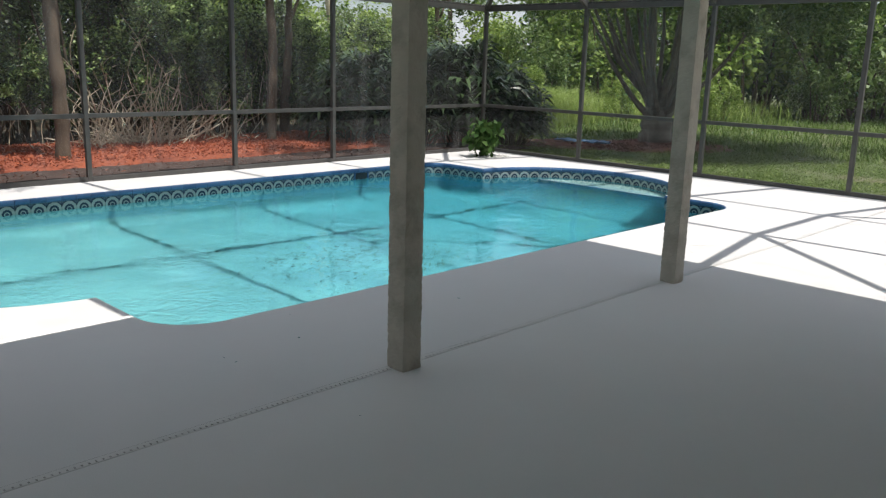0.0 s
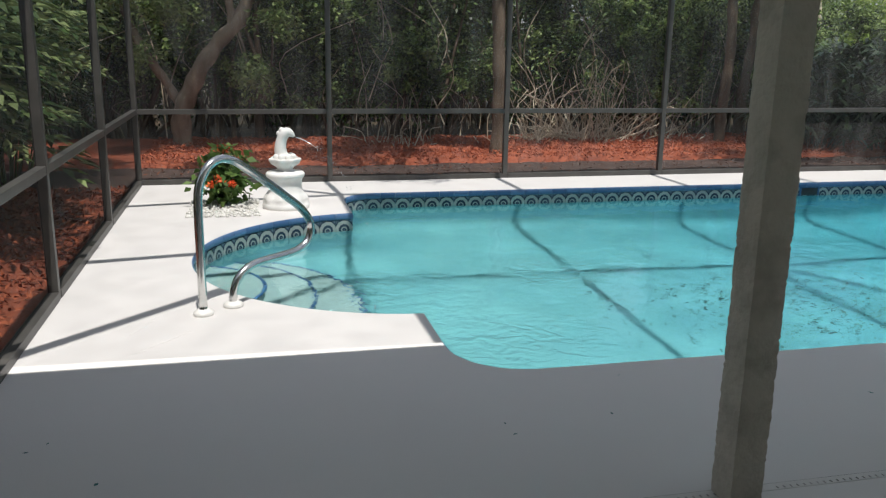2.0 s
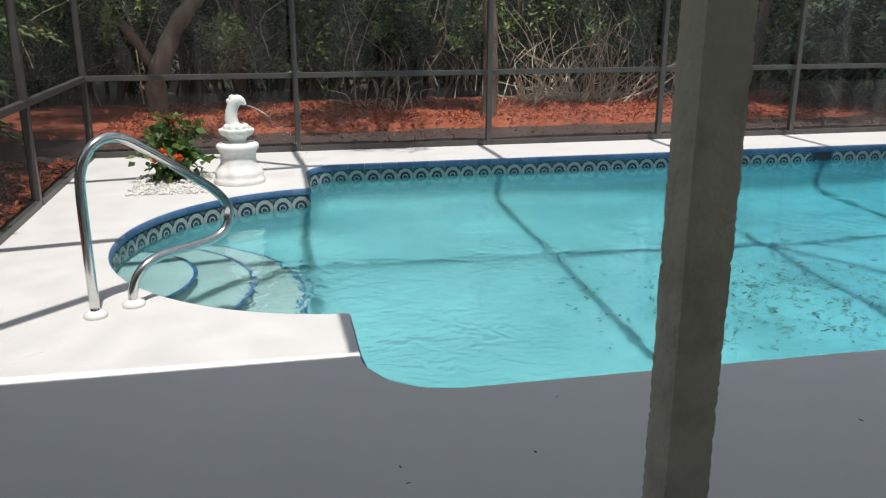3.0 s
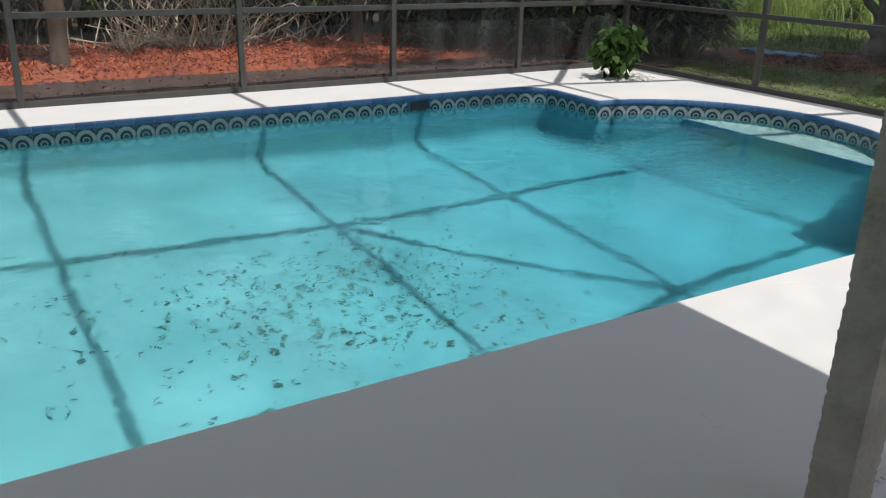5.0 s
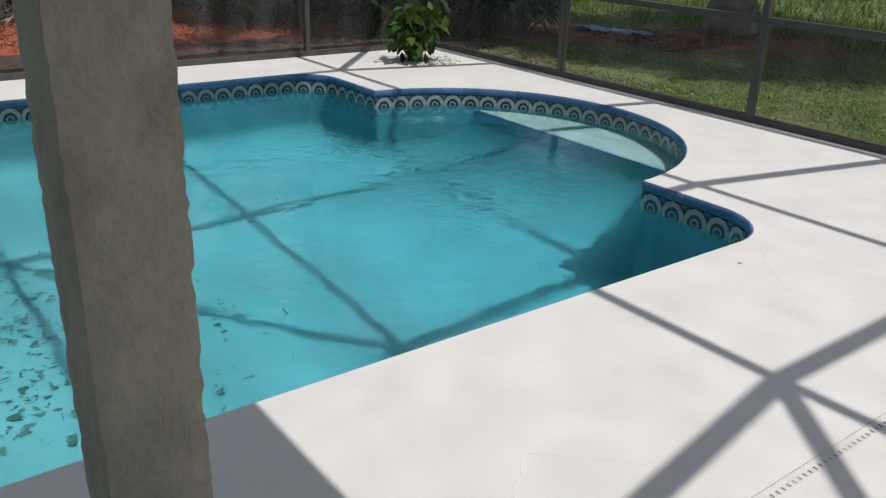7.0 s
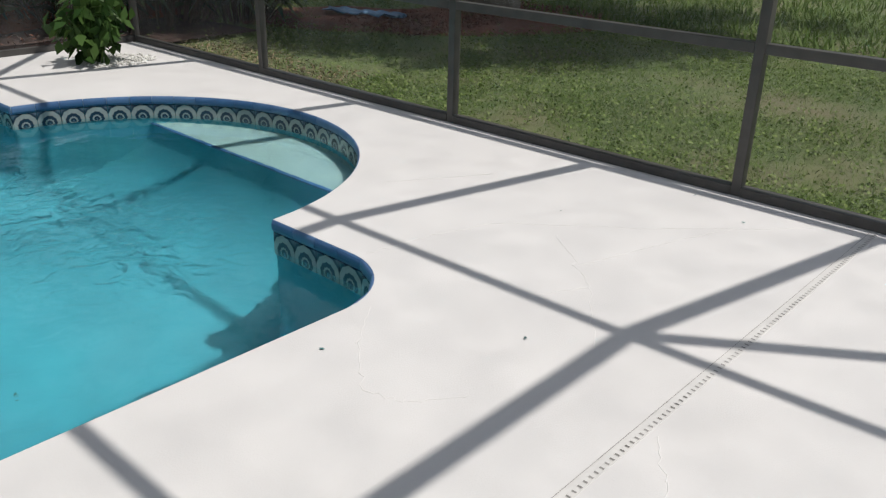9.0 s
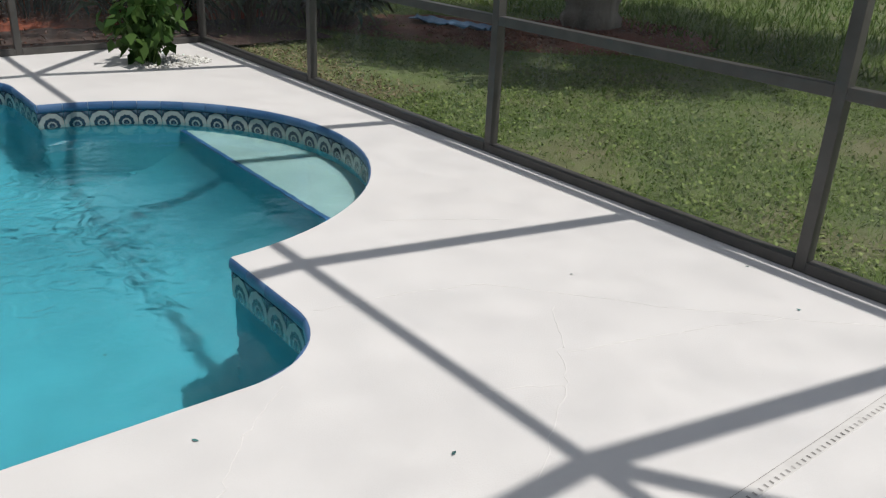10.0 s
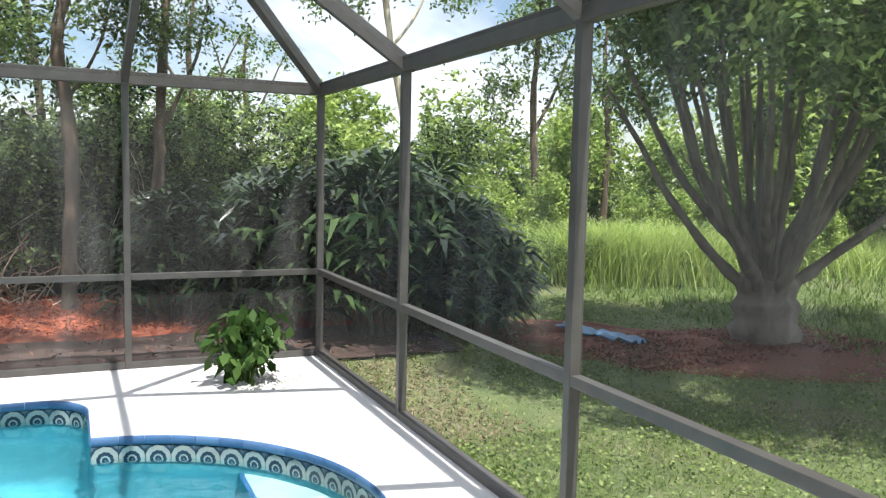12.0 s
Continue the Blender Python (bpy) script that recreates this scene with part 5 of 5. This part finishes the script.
for a, z, o in ((205, 0.95, 1.9), (330, 1.1, 2.2), (250, 1.25, 1.8), (150, 1.05, 1.7)):
    c0, s0 = math.cos(radians(a)), math.sin(radians(a))
    stems.append(([(0.2 * c0, 0.2 * s0, 0.6), (0.5 * c0, 0.5 * s0, 0.85), (0.6 * o * c0, 0.6 * o * s0, z + 0.45), (o * c0, o * s0, z + 1.6)], 0.075, 0.02))
crown = []
for k in range(52):
    a, d = tr.uniform(0, 6.283), math.sqrt(tr.random())
    cx, cy = -0.45 + 2.7 * d * math.cos(a), -1.1 + 2.5 * d * math.sin(a)
    if cx < -1.3 and cy > -1.0:
        continue
    crown.append((cx, cy, tr.uniform(3.0, 5.2) - 0.5 * d, tr.uniform(0.5, 0.9), tr.uniform(0.5, 0.9), tr.uniform(0.35, 0.6)))
crown += [(-0.3 + 2.6 * math.cos(a), -0.6 + 2.6 * math.sin(a), tr.uniform(2.3, 3.0), 0.55, 0.55, 0.4) for a in np.linspace(-1.8, 1.6, 6)]
crown += [(tr.uniform(1.5, 2.9) * math.cos(a), tr.uniform(1.5, 2.9) * math.sin(a), tr.uniform(2.3, 3.4), 0.5, 0.5, 0.4) for a in np.linspace(3.9, 5.6, 10)]
# Extra clumps above the view, placed so that their shade covers the lawn.
for _ in range(46):
    cx, cy = tr.uniform(-3.2, 3.0), tr.uniform(-4.9, 0.4)
    if cy > -1.95 - 2.35 * (cx + 3.25) and cy > -4.1 - 0.7 * (cx + 2.35):
        crown.append((cx, cy, tr.uniform(4.5, 5.4), 0.8, 0.75, 0.4))
tree("wide_tree", 14.75, 9.35, stems, crown, 140000, 0.090, M_BARKGREY, M_LEAFTREE, "wide shady tree with many grey stems on the lawn", 66)
tree("tall_tree", 16.9, 17.9, [([(0, 0, -0.1), (0.05, 0, 1.5), (-0.05, 0, 3.2), (0.1, 0, 5.2)], 0.10, 0.05), ([(0, 0, 2.6), (0.5, 0, 3.5), (0.9, 0, 4.6)], 0.04, 0.02)],
     [(0, 0, 4.6, 1.2, 1.0, 1.0), (0.9, 0, 3.6, 0.9, 0.7, 0.6), (-0.8, 0, 3.4, 0.8, 0.7, 0.6), (0.2, 0, 5.6, 1.0, 0.9, 0.8)], 3800, 0.12, M_BARK, M_LEAFTREE, "slim tree with open leafy crown", 67)
tree("pale_tree", 15.2, 20.5, [([(0, 0, -0.1), (-0.1, 0, 2.5), (-0.45, 0, 4.2), (-0.7, 0, 6.0), (-0.6, 0, 7.4)], 0.11, 0.05), ([(-0.5, 0, 4.4), (0.2, 0, 5.4), (0.5, 0, 6.6)], 0.04, 0.02)],
     [(-0.6, 0, 6.4, 1.4, 1.2, 0.9), (0.6, 0, 6.0, 1.0, 0.8, 0.7), (-1.6, 0, 5.4, 0.9, 0.8, 0.6)], 2600, 0.13, M_DRY, M_LEAFTREE, "pale barked tree with thin crown", 68)
for k, (x, y, h, sd) in enumerate(((10.6, 21.5, 5.4, 71), (7.6, 20.5, 6.4, 72), (4.4, 21.5, 6.2, 73), (21.5, 22.0, 6.5, 74), (27.0, 21.0, 6.5, 75), (33.0, 9.0, 6.5, 76), (12.6, 26.0, 5.6, 77), (30.0, 15.0, 7.0, 78))):
    r2 = random.Random(sd)
    tree("open_tree", x, y, [([(0, 0, -0.1), (0.1, 0, h * 0.4), (-0.1, 0, h * 0.75), (0.05, 0, h)], 0.11, 0.03), ([(0.05, 0, h * 0.5), (0.6, 0, h * 0.7), (1.0, 0, h * 0.85)], 0.04, 0.015), ([(0, 0, h * 0.55), (-0.6, 0.1, h * 0.75), (-1.0, 0, h * 0.95)], 0.04, 0.015)],
         [(r2.uniform(-1.5, 1.5), r2.uniform(-1, 1), h * r2.uniform(0.5, 1.05), r2.uniform(0.5, 1.1), r2.uniform(0.5, 1.0), r2.uniform(0.4, 0.8)) for _ in range(9)], 2600, 0.13, M_BARK, M_LEAFTREE, "open airy tree above the far bushes", sd)["group"] = "far open trees"


def fan_clump(name, n, size, height, rx, ry, mat, label, seed, fingers=9, category="palm"):
    """A clump of stems that carry fans of narrow hanging leaflets."""
    r = np.random.default_rng(seed)
    root = empty(name)
    quads, vs, fs = [], [], []
    for k in range(n):
        a, d = r.uniform(0, 6.283), math.sqrt(r.random())
        z = height * (1 - 0.45 * d * d) * r.uniform(0.25, 1.0)
        hub = np.array([rx * d * math.cos(a), ry * d * math.sin(a), z])
        face = np.array([math.cos(a) + r.normal() * 0.5, math.sin(a) + r.normal() * 0.5, 0.35 + r.normal() * 0.3])
        face /= np.linalg.norm(face)
        side = np.cross(face, [0, 0, 1.0])
        side /= np.linalg.norm(side)
        upv = np.cross(side, face)
        if k % 3 == 0:
            pts = smooth_path([(hub[0] * 0.5, hub[1] * 0.5, -0.02), (hub[0] * 0.75, hub[1] * 0.75, z * 0.6), tuple(hub)], 4)
            v, f = tube_data(pts, [0.012] * len(pts), 4)
            n0 = len(vs)
            vs += v
            fs += [tuple(n0 + i for i in q) for q in f]
        for j in range(fingers):
            t = (j / (fingers - 1) - 0.5) * 3.4
            dr = side * math.sin(t) + face * math.cos(t) * 0.8 + upv * 0.25 * math.cos(t)
            dr /= np.linalg.norm(dr)
            l = size * r.uniform(0.75, 1.15)
            w = np.cross(dr, upv)
            w = w / max(np.linalg.norm(w), 1e-3) * size * 0.078
            mid = hub + dr * l * 0.55 + np.array([0, 0, 0.02])
            tip = hub + dr * l - np.array([0, 0, l * 0.32])
            quads.append([hub + dr * 0.02, mid + w, tip, mid - w])
    child("stems", mesh_from("stems", vs, fs, M_BARK, True), root)
    child("fronds", quads_mesh("fronds", np.array(quads), mat), root)
    return tagged(root, label, category)


pa = fan_clump("palm_clump", 190, 0.52, 1.95, 1.0, 0.9, M_PALM, "dark green fan palm clump beyond the cage corner", 81, 8)
spread(pa, [(11.2, 11.25, 1.0), (12.0, 10.9, 0.72), (10.3, 11.8, 0.88), (9.3, 12.5, 0.78), (11.9, 12.4, 1.0), (10.6, 13.3, 0.9)], "corner palms", pr)


def split_leaf_plant(name, n, size, height, rx, ry, mat, label, seed):
    """Upright stems, each ending in one large leaf: a bowed midrib with paired narrow lobes."""
    r = np.random.default_rng(seed)
    root = empty(name)
    quads, vs, fs = [], [], []
    up = np.array([0, 0, 1.0])
    for k in range(n):
        a, d = r.uniform(0, 6.283), math.sqrt(r.random())
        hub = np.array([rx * d * math.cos(a), ry * d * math.sin(a), height * (1 - 0.35 * d * d) * r.uniform(0.42, 1.0)])
        if k % 2 == 0:
            pts = smooth_path([(hub[0] * 0.3, hub[1] * 0.3, -0.02), (hub[0] * 0.7, hub[1] * 0.7, hub[2] * 0.65), tuple(hub)], 4)
            v, f = tube_data(pts, [0.011] * len(pts), 4)
            n0 = len(vs)
            vs += v
            fs += [tuple(n0 + i for i in q) for q in f]
        out = unit(np.array([math.cos(a) + r.normal() * 0.6, math.sin(a) + r.normal() * 0.6, 0.25 + r.normal() * 0.25]))
        side = unit(np.cross(out, up))
        long = size * r.uniform(0.65, 1.15)
        for j in range(9):
            u = j / 8
            rib = hub + out * long * u - up * long * 0.45 * u * u
            reach = long * (0.50 - 0.42 * abs(u - 0.3)) * r.uniform(0.85, 1.1)
            for sgn in (-1, 1):
                tip_dir = unit(side * sgn * math.cos(0.9 * u) + out * (0.25 + 0.8 * u) - up * 0.30)
                wide = unit(np.cross(tip_dir, np.cross(side, out))) * long * 0.040
                mid = rib + tip_dir * reach * 0.55 + up * reach * 0.06
                quads.append([rib, mid + wide, rib + tip_dir * reach - up * reach * 0.12, mid - wide])
    child("stems", mesh_from("stems", vs, fs, M_POTLEAF, True), root)
    child("leaves", quads_mesh("leaves", np.array(quads), mat), root, None, "large deeply split green leaves")
    return tagged(root, label, "plant")


ph = split_leaf_plant("split_leaf_plant", 75, 0.62, 2.5, 0.75, 0.85, M_PHILO, "tall split-leaf plant beside the screen wall", 82)
spread(ph, [(-1.65, 7.3, 1.0), (-1.75, 8.9, 1.1), (-1.8, 10.6, 1.0), (-2.4, 5.9, 0.95), (-2.7, 8.0, 1.25), (-2.9, 6.6, 1.2), (-2.7, 10.0, 1.2)], "split-leaf plants", pr)


# ---- dry stalks, tarp ----
def stalk_heap(name, x, y, n, w, h, label, seed):
    r = np.random.default_rng(seed)
    vs, fs = [], []
    for k in range(n):
        bx, by = r.normal() * w * 0.4, r.normal() * 0.25
        l = h * r.uniform(0.15, 1.0) ** 1.4
        a, t = r.uniform(0, 6.283), r.uniform(0.05, 1.2) if r.random() < 0.75 else r.uniform(1.2, 1.5)
        e = Vector((bx + math.cos(a) * l * math.sin(t), by + math.sin(a) * l * math.sin(t) * 0.5, max(0.03, l * math.cos(t))))
        m = Vector((bx, by, 0)).lerp(e, 0.55) + Vector((r.normal() * 0.13 * l, r.normal() * 0.05 * l, r.normal() * 0.08 * l + 0.02))
        v, f = tube_data(smooth_path([(bx, by, -0.03), m, e], 3), np.linspace(0.011, 0.005, 7), 4)
        n0 = len(vs)
        vs += v
        fs += [tuple(n0 + i for i in q) for q in f]
    ob = new(name, mesh_from(name, vs, fs, M_DRY, True))
    ob.matrix_basis = pose(x, y, GZ + 0.06)
    return tagged(ob, label, "dry stalks", kind="stuff")


stalk_heap("dry_stalks", 6.0, 13.75, 190, 1.2, 1.6, "pale dry bare stalks at the back of the mulch bed", 91)
stalk_heap("dry_stalks", 5.1, 13.7, 60, 0.9, 0.7, "pale dry bare stalks at the back of the mulch bed", 92)
stalk_heap("dry_stalks", 2.9, 13.5, 40, 0.9, 0.6, "low heap of pale dry stalks on mulch", 93)
stalk_heap("dry_stalks", 7.6, 13.9, 30, 0.6, 1.4, "pale dry bare stalks at the back of the mulch bed", 94)
tb = bmesh.new()
bmesh.ops.create_grid(tb, x_segments=24, y_segments=8, size=0.5)
for v in tb.verts:
    v.co = Vector((v.co.x * 1.1, v.co.y * 0.22 + 0.06 * math.sin(v.co.x * 5), 0.05 + 0.06 * noise.noise(Vector((v.co.x * 5, v.co.y * 7, 1))) + 0.03 * noise.noise(Vector((v.co.x * 14, v.co.y * 14, 2)))))
made = bmesh.ops.solidify(tb, geom=list(tb.faces), thickness=0.006)
tarp = tagged(new("tarp", bm_mesh("tarp", tb, M_TARP, True)), "crumpled light blue plastic tarp lying on mulch", "tarp")
tarp.matrix_basis = pose(13.15, 10.02, GZ + 0.05, 0, 0, -84)

# ---- tile band and coping of the pool, piece by piece ----
TILE = 0.152
cop = bmesh.new()
prof2 = [(0.03, -0.003), (0.001, -0.0015), (-0.005, -0.005), (-0.010, -0.015), (-0.012, -0.028), (-0.011, -0.042), (-0.004, -0.056), (0.010, -0.060), (0.03, -0.060)]
ends = []
for sx in (-0.0742, 0.0742):
    ends.append([cop.verts.new((sx, y, z)) for y, z in prof2])
for i in range(len(prof2) - 1):
    cop.faces.new((ends[0][i], ends[0][i + 1], ends[1][i + 1], ends[1][i]))
cop.faces.new(list(reversed(ends[0])))
cop.faces.new(ends[1])
bmesh.ops.recalc_face_normals(cop, faces=list(cop.faces))
COPING = bm_mesh("coping_tile", cop, M_COPING, False)
TILE_ME = bm_mesh("waterline_tile", box_bm(-0.0742, -0.004, -0.074, 0.0742, 0.010, 0.074, 0.002), M_TILE)
coping = tagged(empty("pool_coping"), "blue glazed bullnose coping round the pool", "coping", kind="structure")
band = tagged(empty("pool_tile_band"), "cream and navy arched pattern tiles along the waterline", "tile band", kind="structure")


def run_pieces(ring, size):
    """Places along a closed outline about one piece apart: midpoint, heading, share of a full piece."""
    pts = [Vector((*p, 0)) for p in ring]
    out, leg = [], [pts[0]]
    n = len(pts)
    sharp = lambda i: (pts[i % n] - pts[i - 1]).angle(pts[(i + 1) % n] - pts[i % n]) > 0.5
    for i in range(1, n + 1):
        leg.append(pts[i % n])
        if i == n or sharp(i):
            acc = [0.0]
            for a, b in zip(leg, leg[1:]):
                acc.append(acc[-1] + (b - a).length)
            k = max(1, round(acc[-1] / size))

            def at(s):
                for j in range(len(acc) - 1):
                    if s <= acc[j + 1] + 1e-9:
                        return leg[j].lerp(leg[j + 1], (s - acc[j]) / max(1e-9, acc[j + 1] - acc[j]))
                return leg[-1]
            for q in range(k):
                a, b = at(acc[-1] * q / k), at(acc[-1] * (q + 1) / k)
                out.append(((a + b) / 2, math.atan2(b.y - a.y, b.x - a.x), (b - a).length / size))
            leg = [pts[i % n]]
    return out


for c, ang, s in run_pieces(pool_outline(0.0), TILE):
    turn = Matrix.Translation(c) @ Matrix.Rotation(ang + math.pi, 4, 'Z') @ Matrix.Diagonal((s, 1, 1, 1))
    child("coping_tile", COPING, coping, turn)
    child("waterline_tile", TILE_ME, band, Matrix.Translation((0, 0, -0.136)) @ turn)
